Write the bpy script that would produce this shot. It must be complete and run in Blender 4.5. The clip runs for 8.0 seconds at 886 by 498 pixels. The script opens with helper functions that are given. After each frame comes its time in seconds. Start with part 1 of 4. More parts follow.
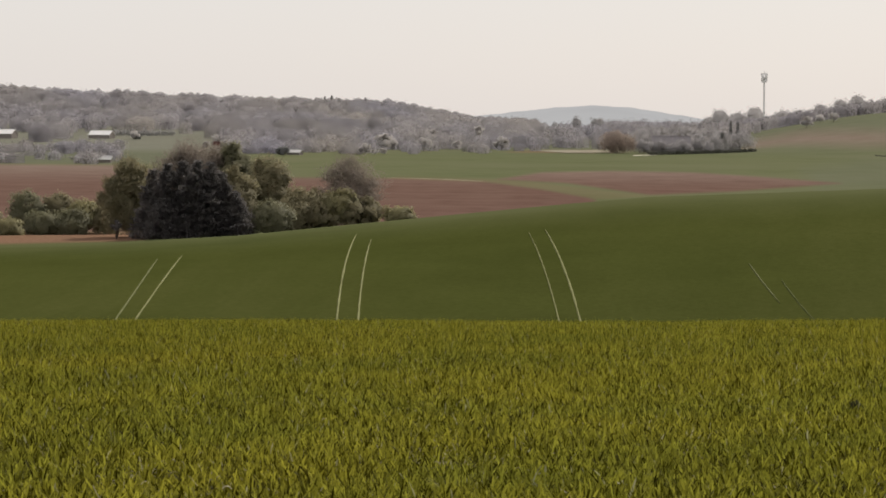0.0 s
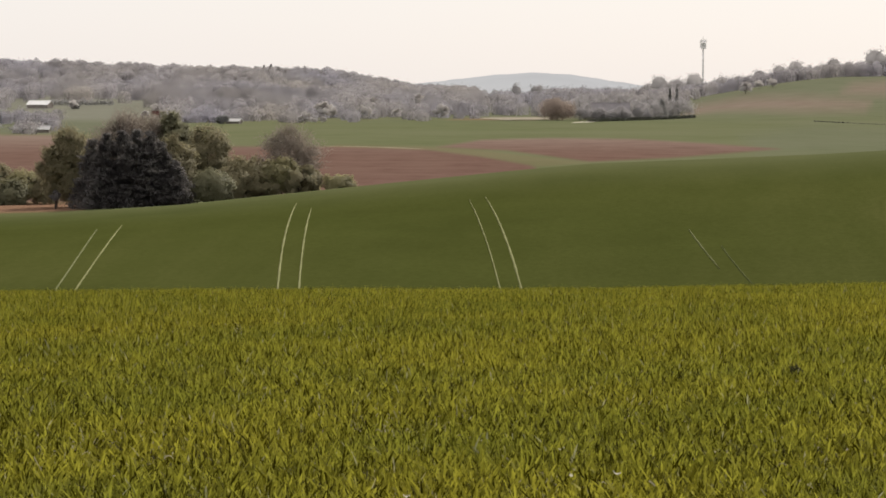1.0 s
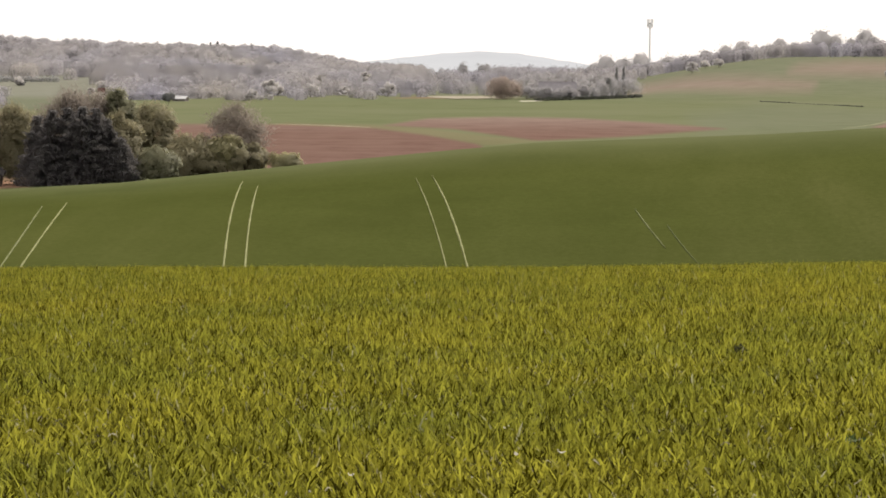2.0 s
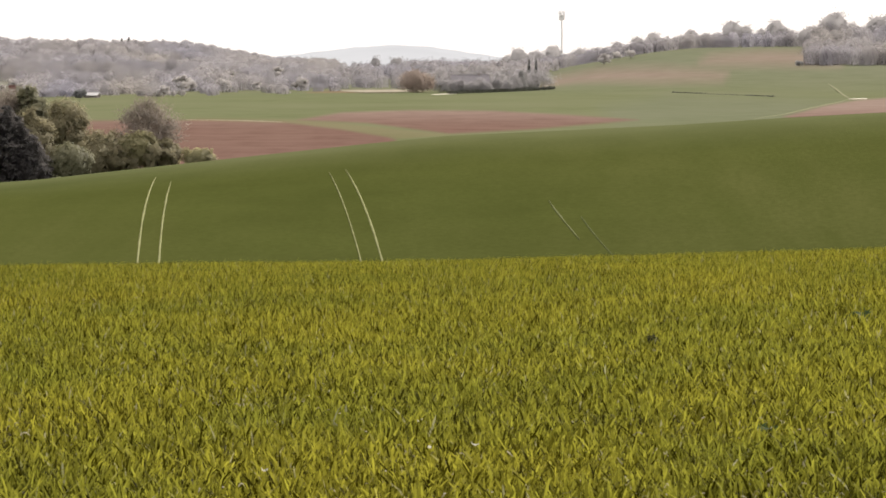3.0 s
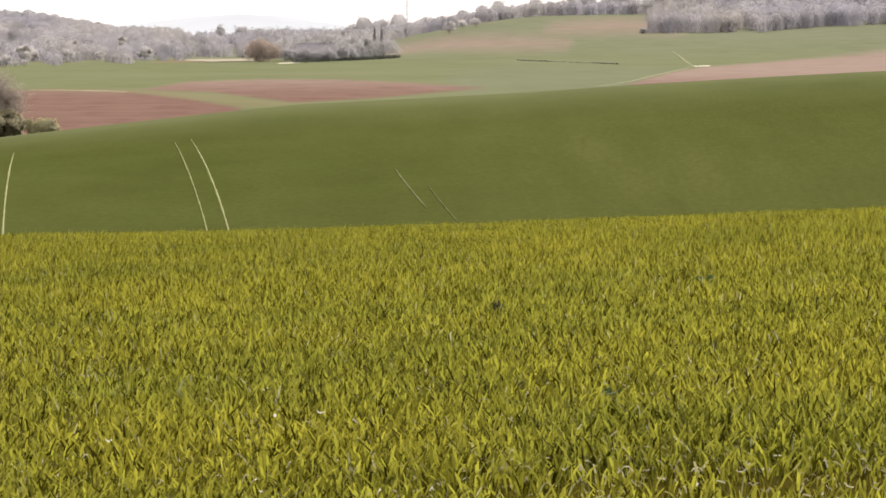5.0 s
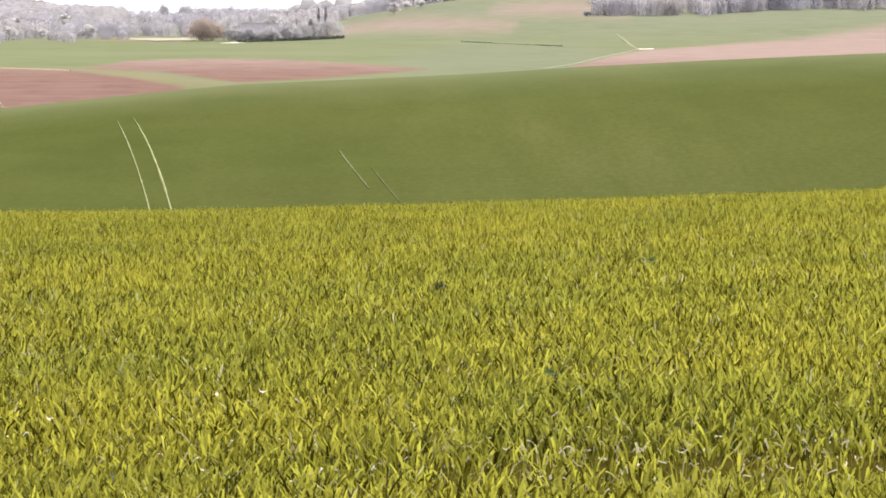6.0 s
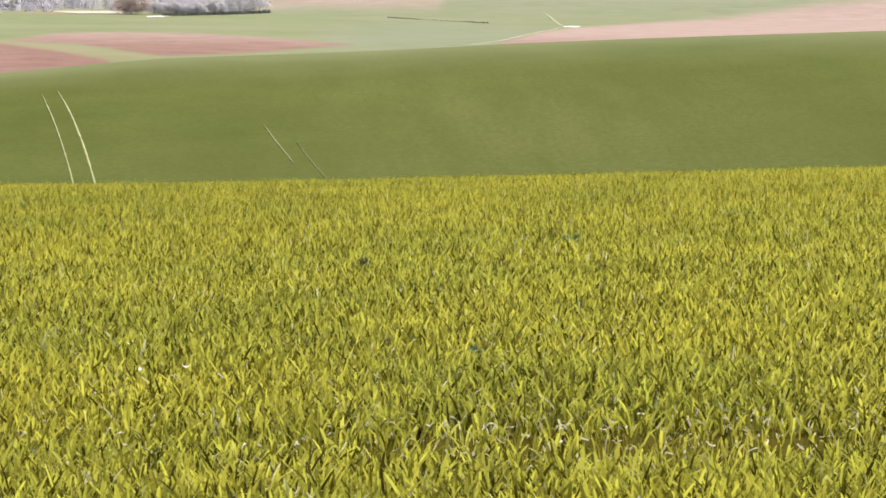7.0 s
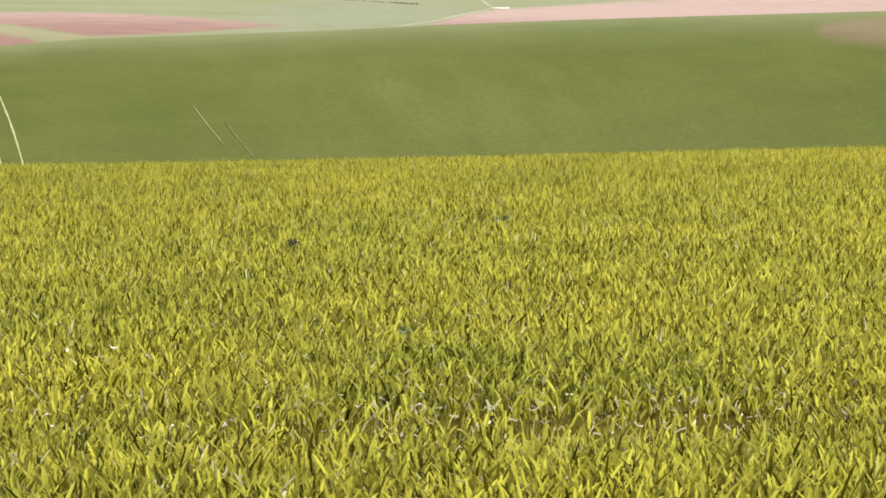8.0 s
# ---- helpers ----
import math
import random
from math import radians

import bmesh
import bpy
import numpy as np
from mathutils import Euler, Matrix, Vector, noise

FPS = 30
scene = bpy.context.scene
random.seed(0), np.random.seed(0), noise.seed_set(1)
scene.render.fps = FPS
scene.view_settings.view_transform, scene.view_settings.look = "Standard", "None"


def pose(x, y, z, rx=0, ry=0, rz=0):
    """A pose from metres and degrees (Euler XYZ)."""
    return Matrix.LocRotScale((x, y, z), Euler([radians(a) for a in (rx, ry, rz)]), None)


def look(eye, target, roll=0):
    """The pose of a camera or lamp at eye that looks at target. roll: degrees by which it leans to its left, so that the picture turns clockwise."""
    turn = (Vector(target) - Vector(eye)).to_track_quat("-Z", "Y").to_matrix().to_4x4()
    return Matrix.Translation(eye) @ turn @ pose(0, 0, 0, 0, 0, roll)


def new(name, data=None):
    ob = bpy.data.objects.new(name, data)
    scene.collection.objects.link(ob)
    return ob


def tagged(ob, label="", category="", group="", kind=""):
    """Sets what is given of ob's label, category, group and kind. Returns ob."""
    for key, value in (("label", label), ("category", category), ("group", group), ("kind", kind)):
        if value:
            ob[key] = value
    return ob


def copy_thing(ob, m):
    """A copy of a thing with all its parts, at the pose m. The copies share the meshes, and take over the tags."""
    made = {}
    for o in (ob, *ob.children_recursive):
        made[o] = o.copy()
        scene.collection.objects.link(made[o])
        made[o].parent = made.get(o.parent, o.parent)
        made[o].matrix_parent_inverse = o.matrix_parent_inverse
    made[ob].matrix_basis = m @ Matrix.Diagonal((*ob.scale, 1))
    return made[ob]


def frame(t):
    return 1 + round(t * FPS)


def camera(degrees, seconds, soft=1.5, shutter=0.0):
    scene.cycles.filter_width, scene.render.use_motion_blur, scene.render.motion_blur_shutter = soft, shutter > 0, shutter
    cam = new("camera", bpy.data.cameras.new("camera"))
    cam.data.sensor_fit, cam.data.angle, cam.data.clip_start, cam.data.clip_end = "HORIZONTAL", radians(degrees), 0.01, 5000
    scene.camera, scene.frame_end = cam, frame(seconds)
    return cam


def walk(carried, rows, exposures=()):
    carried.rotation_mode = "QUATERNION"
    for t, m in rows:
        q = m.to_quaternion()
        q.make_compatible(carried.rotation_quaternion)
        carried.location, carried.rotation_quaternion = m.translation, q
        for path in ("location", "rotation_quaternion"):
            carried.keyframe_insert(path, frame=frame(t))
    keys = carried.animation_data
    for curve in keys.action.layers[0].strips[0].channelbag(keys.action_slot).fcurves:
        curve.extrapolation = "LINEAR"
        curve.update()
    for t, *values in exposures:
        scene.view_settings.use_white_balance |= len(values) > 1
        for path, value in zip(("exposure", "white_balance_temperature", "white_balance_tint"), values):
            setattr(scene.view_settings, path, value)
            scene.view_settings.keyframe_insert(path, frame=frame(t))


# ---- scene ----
# ---------------------------------------------------------------- camera
EYE, TILT = 1.6, -3.75
cam = camera(20.0, 8.0, soft=1.74)
# seconds, sideways, rise, yaw to the left, pitch, roll to the left
ROWS = [
    (0.0, 0.000, 0.000, 5.30, 0.96, 0.75),
    (0.5, 0.000, 0.000, 5.44, 0.59, 0.34),
    (1.0, 0.002, 0.000, 3.94, 0.24, 0.35),
    (1.2, 0.003, 0.000, 3.35, -0.06, 0.72),
    (2.3, 0.012, 0.000, 2.21, -0.39, 0.40),
    (2.5, 0.020, 0.000, 1.68, -0.59, 0.36),
    (3.0, 0.025, 0.000, 0.77, -0.38, -0.13),
    (3.5, 0.032, 0.000, 0.00, 0.00, 0.00),
    (4.0, 0.035, 0.000, -0.64, -0.07, -0.13),
    (4.5, 0.040, -0.002, -1.31, -0.76, -0.26),
    (4.7, 0.041, -0.003, -1.97, -0.91, -0.39),
    (5.8, 0.040, -0.013, -3.70, -1.52, -0.37),
    (6.0, 0.040, -0.013, -4.01, -1.55, -0.17),
    (6.5, 0.042, -0.013, -4.64, -2.22, 0.06),
    (7.0, 0.040, -0.013, -5.73, -2.09, 0.31),
    (7.5, 0.044, -0.013, -6.42, -2.14, -0.42),
    (8.0, 0.044, -0.014, -7.34, -2.51, 0.41),
]
EXPOSURES = [(0.0, -0.41), (0.5, -0.34), (1.0, -0.17), (1.2, -0.14), (2.3, 0.38), (2.5, 0.42), (3.0, 0.33), (3.5, 0.18), (4.0, 0.10), (4.5, 0.25), (4.7, 0.40), (5.8, 1.02), (6.0, 1.11), (6.5, 1.19), (7.0, 1.22), (7.5, 1.20), (8.0, 1.28)]
walk(cam, [(t, pose(0, 0, EYE, TILT) @ pose(x, 0, z, 90 + pitch, 0, yaw) @ pose(0, 0, 0, 0, 0, roll)) for t, x, z, yaw, pitch, roll in ROWS],
     [(t, s, 6500 - 480 * min(1.0, max(0.0, (t - 4.7) / 1.3)), float(np.interp(t, [1.0, 2.5, 3.5, 4.7, 6.0], [9.3, 10.0, 11.5, 11.0, 12.0]))) for t, s in EXPOSURES])

# ---------------------------------------------------------------- daylight
SUN_UP, SUN_RIGHT = 42.0, 24.0
world = bpy.data.worlds.new("daylight")
scene.world = world
world.use_nodes = True
wn, wl = world.node_tree.nodes, world.node_tree.links
sky = wn.new("ShaderNodeTexSky")
sky.sky_type, sky.sun_disc = "NISHITA", False
sky.sun_elevation, sky.sun_rotation = radians(SUN_UP), radians(SUN_RIGHT)
sky.air_density, sky.dust_density, sky.ozone_density = 1.0, 1.5, 1.0
veil = wn.new("ShaderNodeMix")          # a bright, even spring haze before the blue
veil.data_type = "RGBA"
veil.inputs[0].default_value = 0.78
wl.new(sky.outputs[0], veil.inputs[6])
veil.inputs[7].default_value = (10.0, 9.42, 9.25, 1)
wl.new(veil.outputs[2], wn["Background"].inputs[0])
wn["Background"].inputs[1].default_value = 0.112
sun_data = bpy.data.lights.new("sun", "SUN")
sun_data.energy, sun_data.angle, sun_data.color = 3.95, radians(2.0), (1.0, 0.93, 0.82)
sun = new("sun", sun_data)
ray = Vector((math.sin(radians(SUN_RIGHT)) * math.cos(radians(SUN_UP)), math.cos(radians(SUN_RIGHT)) * math.cos(radians(SUN_UP)), math.sin(radians(SUN_UP))))
sun.matrix_world = look(ray * 60, (0, 0, 0))


# ---------------------------------------------------------------- materials
def shader(name):
    m = bpy.data.materials.new(name)
    m.use_nodes = True
    return m, m.node_tree.nodes, m.node_tree.links, m.node_tree.nodes["Principled BSDF"]


def mixed(nodes, links, fac, a, b, blend="MIX"):
    """A colour mix; each of fac, a and b is a socket or a value."""
    n = nodes.new("ShaderNodeMix")
    n.data_type, n.blend_type = "RGBA", blend
    for socket, value in ((n.inputs[0], fac), (n.inputs[6], a), (n.inputs[7], b)):
        if isinstance(value, (int, float)):
            socket.default_value = value
        elif isinstance(value, tuple):
            socket.default_value = (*value, 1)
        else:
            links.new(value, socket)
    return n.outputs[2]


def noise_at(nodes, links, scale, detail=4.0, rough=0.6, low=0.35, high=0.65, stretch=None):
    co = nodes.new("ShaderNodeTexCoord").outputs["Object"]
    if stretch:
        mp = nodes.new("ShaderNodeMapping")
        mp.inputs["Scale"].default_value = stretch
        links.new(co, mp.inputs[0])
        co = mp.outputs[0]
    n = nodes.new("ShaderNodeTexNoise")
    n.inputs["Scale"].default_value, n.inputs["Detail"].default_value, n.inputs["Roughness"].default_value = scale, detail, rough
    links.new(co, n.inputs["Vector"])
    r = nodes.new("ShaderNodeMapRange")
    r.inputs[1].default_value, r.inputs[2].default_value = low, high
    links.new(n.outputs[0], r.inputs[0])
    return r.outputs[0]


def bumped(nodes, links, bsdf, height, strength, distance):
    b = nodes.new("ShaderNodeBump")
    b.inputs["Strength"].default_value, b.inputs["Distance"].default_value = strength, distance
    links.new(height, b.inputs["Height"])
    links.new(b.outputs[0], bsdf.inputs["Normal"])


def plain(name, dark, light, scale=2.0, rough=0.8, bump=0.3, depth=0.02, metal=0.0):
    m, n, l, b = shader(name)
    big, fine = noise_at(n, l, scale), noise_at(n, l, scale * 9)
    base = mixed(n, l, big, dark, light)
    l.new(mixed(n, l, 1.0, base, mixed(n, l, fine, (0.82, 0.82, 0.82), (1.0, 1.0, 1.0)), "MULTIPLY"), b.inputs["Base Color"])
    b.inputs["Roughness"].default_value, b.inputs["Metallic"].default_value = rough, metal
    b.inputs["Specular IOR Level"].default_value = 0.5 if rough < 0.6 else 0.1
    bumped(n, l, b, fine, bump, depth)
    return m


def leafy(name, dark, light, through_light=0.35, rough=0.5, dry=None, tint=False, patches=0.0, patch_scale=0.3, gloss=0.15, gaps=0.0, grain=0.0):
    """Leaves or twigs: colour by island, some of it passing light; gaps is the open share between twigs too fine to model."""
    m, n, l, b = shader(name)
    geo = n.new("ShaderNodeNewGeometry").outputs["Random Per Island"]
    ramp = n.new("ShaderNodeValToRGB")
    l.new(geo, ramp.inputs[0])
    ramp.color_ramp.elements[0].color, ramp.color_ramp.elements[1].color = (*dark, 1), (*light, 1)
    if dry:
        ramp.color_ramp.elements[0].position, ramp.color_ramp.elements[1].position = 0.07, 0.988
        ramp.color_ramp.elements.new(0.86).color = (*light, 1)
        e = ramp.color_ramp.elements.new(0.992)
        e.color = (*dry, 1)
    col = ramp.outputs[0]
    if patches:
        col = mixed(n, l, noise_at(n, l, patch_scale, 3.0), col, mixed(n, l, 1.0, col, (1 - patches, 1 - patches * 0.75, 1 - patches * 0.4), "MULTIPLY"))
    if grain:                                     # a weave of upright twigs
        col = mixed(n, l, 1.0, col, mixed(n, l, noise_at(n, l, 0.9, 4.0, 0.7, stretch=(1.0, 1.0, 0.4)), (1 - grain,) * 3, (1.0, 1.0, 1.0)), "MULTIPLY")
    if tint:
        at = n.new("ShaderNodeAttribute")
        at.attribute_name = "tint"
        col = mixed(n, l, 1.0, col, at.outputs["Color"], "MULTIPLY")
    l.new(col, b.inputs["Base Color"])
    b.inputs["Roughness"].default_value = rough
    b.inputs["Specular IOR Level"].default_value = gloss
    out = b.outputs[0]
    if through_light:
        tr = n.new("ShaderNodeBsdfTranslucent")
        l.new(col, tr.inputs[0])
        mx = n.new("ShaderNodeMixShader")
        mx.inputs[0].default_value = through_light
        l.new(out, mx.inputs[1])
        l.new(tr.outputs[0], mx.inputs[2])
        out = mx.outputs[0]
    if gaps:
        mx = n.new("ShaderNodeMixShader")
        mx.inputs[0].default_value = gaps
        l.new(out, mx.inputs[1])
        l.new(n.new("ShaderNodeBsdfTransparent").outputs[0], mx.inputs[2])
        out = mx.outputs[0]
    l.new(out, n["Material Output"].inputs[0])
    return m


def land_material():
    """Fields by what grows on them, paled afar for haze: masks soil, crop and dry stand on the sheet as attributes."""
    m, n, l, b = shader("fields")
    at = n.new("ShaderNodeAttribute")
    at.attribute_name = "cover"
    sep = n.new("ShaderNodeSeparateColor")
    l.new(at.outputs["Color"], sep.inputs[0])
    at2 = n.new("ShaderNodeAttribute")
    at2.attribute_name = "cover_more"
    sep2 = n.new("ShaderNodeSeparateColor")
    l.new(at2.outputs["Color"], sep2.inputs[0])
    wide, mid, fine = noise_at(n, l, 0.012, 3), noise_at(n, l, 0.09, 5), noise_at(n, l, 1.6, 6, 0.7)
    streak = noise_at(n, l, 0.25, 4, 0.6, stretch=(1.0, 0.12, 1.0))
    meadow = mixed(n, l, wide, mixed(n, l, mid, (0.101, 0.113, 0.056), (0.122, 0.132, 0.068)), (0.130, 0.135, 0.076))
    wheat = mixed(n, l, wide, mixed(n, l, mid, (0.052, 0.0595, 0.0155), (0.063, 0.0715, 0.019)), mixed(n, l, streak, (0.065, 0.0715, 0.020), (0.077, 0.0815, 0.025)))
    wheat = mixed(n, l, mixed(n, l, fine, (0.0, 0.0, 0.0), (0.35, 0.35, 0.35)), wheat, (0.034, 0.044, 0.008))
    soil = mixed(n, l, mid, mixed(n, l, streak, (0.110, 0.066, 0.052), (0.132, 0.080, 0.064)), (0.146, 0.094, 0.074))
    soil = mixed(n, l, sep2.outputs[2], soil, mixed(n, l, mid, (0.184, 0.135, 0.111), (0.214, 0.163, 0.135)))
    dry = mixed(n, l, fine, (0.155, 0.092, 0.060), (0.225, 0.140, 0.092))
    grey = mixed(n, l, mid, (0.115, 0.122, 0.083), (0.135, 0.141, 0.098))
    # soil under the near crop, darkened to deepen the shade between blades
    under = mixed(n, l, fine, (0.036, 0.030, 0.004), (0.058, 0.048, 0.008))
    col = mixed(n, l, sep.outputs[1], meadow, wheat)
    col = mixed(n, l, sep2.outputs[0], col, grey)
    # Alpha lays a paler haze tone over the far pasture
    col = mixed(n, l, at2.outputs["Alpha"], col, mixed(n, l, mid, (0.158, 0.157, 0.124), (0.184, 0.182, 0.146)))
    col = mixed(n, l, sep.outputs[0], col, soil)
    col = mixed(n, l, sep.outputs[2], col, dry)
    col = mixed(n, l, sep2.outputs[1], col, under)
    l.new(col, b.inputs["Base Color"])
    b.inputs["Roughness"].default_value = 0.95
    b.inputs["Specular IOR Level"].default_value = 0.0
    bumped(n, l, b, fine, 0.25, 0.12)
    return m


FIELDS = land_material()
WHEAT = leafy("wheat_leaf", (0.036, 0.031, 0.001), (0.392, 0.368, 0.042), 0.50, 0.5, (0.40, 0.37, 0.18), patches=0.25, patch_scale=0.45, gloss=0.04)
STRAW = leafy("dead_wheat_leaf", (0.17, 0.15, 0.06), (0.44, 0.40, 0.25), 0.3, 0.45)
BARK = plain("bark", (0.07, 0.055, 0.045), (0.13, 0.105, 0.085), 3.0, 0.9)
# grove foliage: base colours lifted above natural to stand in for haze
NEEDLES = leafy("spruce_needles", (0.158, 0.147, 0.140), (0.196, 0.182, 0.174), 0.62, 0.7, gaps=0.22)
YOUNG_LEAF = leafy("young_leaves", (0.29, 0.268, 0.138), (0.36, 0.33, 0.18), 0.58, 0.6, gaps=0.15)
GREEN_LEAF = leafy("green_leaves", (0.210, 0.205, 0.122), (0.265, 0.255, 0.155), 0.58, 0.6, gaps=0.15)
OLIVE_LEAF = leafy("olive_leaves", (0.250, 0.224, 0.132), (0.315, 0.280, 0.168), 0.58, 0.65, gaps=0.15)
TWIG = leafy("bare_twigs", (0.250, 0.212, 0.175), (0.320, 0.272, 0.225), 0.55, 0.8, gaps=0.3)
RUST = leafy("russet_twigs", (0.32, 0.255, 0.205), (0.40, 0.322, 0.265), 0.4, 0.8, gaps=0.4)
# far trees: haze is painted in as paler, greyer base colours
HAZED_TWIG = leafy("hazed_grey_twigs", (0.400, 0.382, 0.378), (0.450, 0.431, 0.427), 0.55, 0.9, gaps=0.35)
HAZED_WOOD = leafy("hazed_woodland_twigs", (0.405, 0.386, 0.384), (0.445, 0.424, 0.424), 0.45, 0.9, tint=True, gaps=0.54, grain=0.17)
HAZED_EVERGREEN = leafy("hazed_evergreen", (0.13, 0.132, 0.125), (0.19, 0.19, 0.18), 0.2, 0.9)
HAZED_PINE = leafy("hazed_pine_needles", (0.34, 0.335, 0.325), (0.39, 0.385, 0.375), 0.5, 0.9, gaps=0.4)
BLOSSOM = leafy("blossom", (0.50, 0.47, 0.45), (0.62, 0.59, 0.56), 0.4, 0.9, gaps=0.3)
TRACK = plain("worn_wheel_track", (0.18, 0.185, 0.070), (0.26, 0.26, 0.108), 1.5, 0.9)
DULL_TRACK = plain("dull_wheel_track", (0.120, 0.130, 0.047), (0.175, 0.182, 0.070), 0.8, 0.9)
FAINT_TRACK = plain("faint_wheel_track", (0.095, 0.110, 0.033), (0.130, 0.142, 0.048), 0.8, 0.9)
GRAVEL = plain("pale_gravel", (0.62, 0.56, 0.48), (0.78, 0.72, 0.63), 0.5, 0.95)
GRASS_PATH = plain("pale_grass_track", (0.145, 0.148, 0.070), (0.19, 0.187, 0.098), 0.3, 0.95)
PALE_STUBBLE = plain("pale_stubble", (0.23, 0.20, 0.145), (0.30, 0.26, 0.19), 0.2, 0.95)
DRY_VERGE = plain("dry_verge_grass", (0.20, 0.18, 0.115), (0.26, 0.235, 0.155), 0.3, 0.95)
ROOF_GREY = plain("weathered_roof", (0.20, 0.185, 0.19), (0.28, 0.26, 0.26), 1.2, 0.8)
ROOF_PALE = plain("pale_sheet_roof", (0.46, 0.45, 0.44), (0.58, 0.57, 0.55), 0.6, 0.7)
ROOF_WHITE = plain("white_sheet_roof", (0.76, 0.75, 0.72), (0.88, 0.87, 0.84), 0.6, 0.5)
ROOF_RED = plain("dark_red_roof", (0.09, 0.045, 0.038), (0.13, 0.065, 0.052), 1.2, 0.8)
WALL = plain("rendered_wall", (0.24, 0.21, 0.19), (0.31, 0.275, 0.25), 0.8, 0.9)
WINDOW = plain("dark_window", (0.04, 0.045, 0.05), (0.07, 0.075, 0.08), 1.0, 0.1)
STEEL = plain("galvanised_steel", (0.80, 0.79, 0.78), (0.88, 0.87, 0.86), 0.8, 0.55, metal=0.0)
WEED_LEAF = leafy("green_weed_leaf", (0.035, 0.060, 0.018), (0.065, 0.100, 0.030), 0.3, 0.6)
PALE_LEAF = leafy("pale_dead_leaf", (0.62, 0.58, 0.48), (0.72, 0.68, 0.58), 0.3, 0.6)
DARK_WEED = leafy("withered_weed", (0.026, 0.028, 0.010), (0.055, 0.054, 0.022), 0.1, 0.8)
DARK_HEDGE = leafy("hedge_leaves", (0.060, 0.064, 0.048), (0.100, 0.102, 0.080), 0.1, 0.7)
POST_WOOD = plain("old_post_wood", (0.05, 0.038, 0.03), (0.09, 0.07, 0.055), 4.0, 0.9)


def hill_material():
    """A far hill in the distance, its haze painted as pale emission."""
    m, n, l, b = shader("glowing_haze_hill")
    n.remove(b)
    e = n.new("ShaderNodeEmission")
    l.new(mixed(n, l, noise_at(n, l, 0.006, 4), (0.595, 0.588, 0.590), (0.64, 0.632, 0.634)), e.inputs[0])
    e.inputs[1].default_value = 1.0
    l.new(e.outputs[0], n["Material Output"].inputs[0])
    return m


HAZE_GLOW = hill_material()


# ---------------------------------------------------------------- mesh helpers
def link_mesh(name, verts, quads=None, tris=None, material=None, parent=None, label="", smooth=False, airy=False, ways=None, own=0.30):
    """A mesh object from arrays of corners, four-sided and three-sided faces."""
    me = bpy.data.meshes.new(name)
    verts = np.asarray(verts, dtype=np.float32)
    quads = np.zeros((0, 4), int) if quads is None else np.asarray(quads, dtype=np.int32)
    tris = np.zeros((0, 3), int) if tris is None else np.asarray(tris, dtype=np.int32)
    me.vertices.add(len(verts))
    me.vertices.foreach_set("co", verts.ravel())
    loops = np.concatenate([quads.ravel(), tris.ravel()]).astype(np.int32)
    me.loops.add(len(loops))
    me.loops.foreach_set("vertex_index", loops)
    me.polygons.add(len(quads) + len(tris))
    starts = np.concatenate([np.arange(len(quads)) * 4, len(quads) * 4 + np.arange(len(tris)) * 3]).astype(np.int32)
    me.polygons.foreach_set("loop_start", starts)
    me.update(calc_edges=True)
    me.validate()
    if smooth:
        me.polygons.foreach_set("use_smooth", np.ones(len(me.polygons), dtype=bool))
    if airy:                                      # twigs too fine to model: lit as one soft mass
        nor = np.zeros(len(verts) * 3, dtype=np.float32)
        me.vertices.foreach_get("normal", nor)
        nor = own * nor.reshape(-1, 3) + (np.array([0.0, -0.25, 0.8], dtype=np.float32) if ways is None else ways)
        nor /= np.linalg.norm(nor, axis=1)[:, None]
        me.normals_split_custom_set_from_vertices(nor.tolist())
    if material:
        me.materials.append(material)
    ob = new(name, me)
    ob.parent = parent
    if label:
        ob["label"] = label
    return ob


def part(name, bm, material, parent, label=""):
    """Links a bmesh as one mesh object under a thing or a part."""
    me = bpy.data.meshes.new(name)
    bm.to_mesh(me)
    bm.free()
    me.materials.append(material)
    ob = new(name, me)
    ob.parent = parent
    if label:
        ob["label"] = label
    return ob


def thing(name, m, label, category, group="", kind=""):
    root = new(name)
    root.empty_display_size = 0.5
    root.matrix_world = m
    return tagged(root, label, category, group, kind)


def tube(bm, points, radii, sides=6):
    """A tapered tube through points."""
    rings = []
    for i, p in enumerate(points):
        a, b = points[max(0, i - 1)], points[min(len(points) - 1, i + 1)]
        q = (Vector(b) - Vector(a)).to_track_quat("Z", "Y")
        rings.append([bm.verts.new(Vector(p) + q @ Vector((radii[i] * math.cos(2 * math.pi * k / sides), radii[i] * math.sin(2 * math.pi * k / sides), 0))) for k in range(sides)])
    for r0, r1 in zip(rings, rings[1:]):
        for k in range(sides):
            bm.faces.new((r0[k], r0[(k + 1) % sides], r1[(k + 1) % sides], r1[k]))
    bm.faces.new(list(reversed(rings[0])))
    bm.faces.new(rings[-1])


def block(bm, x0, x1, y0, y1, z0, z1, bevel=0.0):
    r = bmesh.ops.create_cube(bm, size=1.0)
    for v in r["verts"]:
        v.co = Vector(((x0 + x1) / 2 + v.co.x * (x1 - x0), (y0 + y1) / 2 + v.co.y * (y1 - y0), (z0 + z1) / 2 + v.co.z * (z1 - z0)))
    if bevel:
        bmesh.ops.bevel(bm, geom=list({e for v in r["verts"] for e in v.link_edges}), offset=bevel, segments=2, affect="EDGES")


# ---------------------------------------------------------------- the lie of the land
def step(x, a, b):
    t = np.clip((np.asarray(x, float) - a) / (b - a), 0, 1)
    return t * t * (3 - 2 * t)


SIGHT = 4446.0      # one unit of slope below eye level, as used for the crests


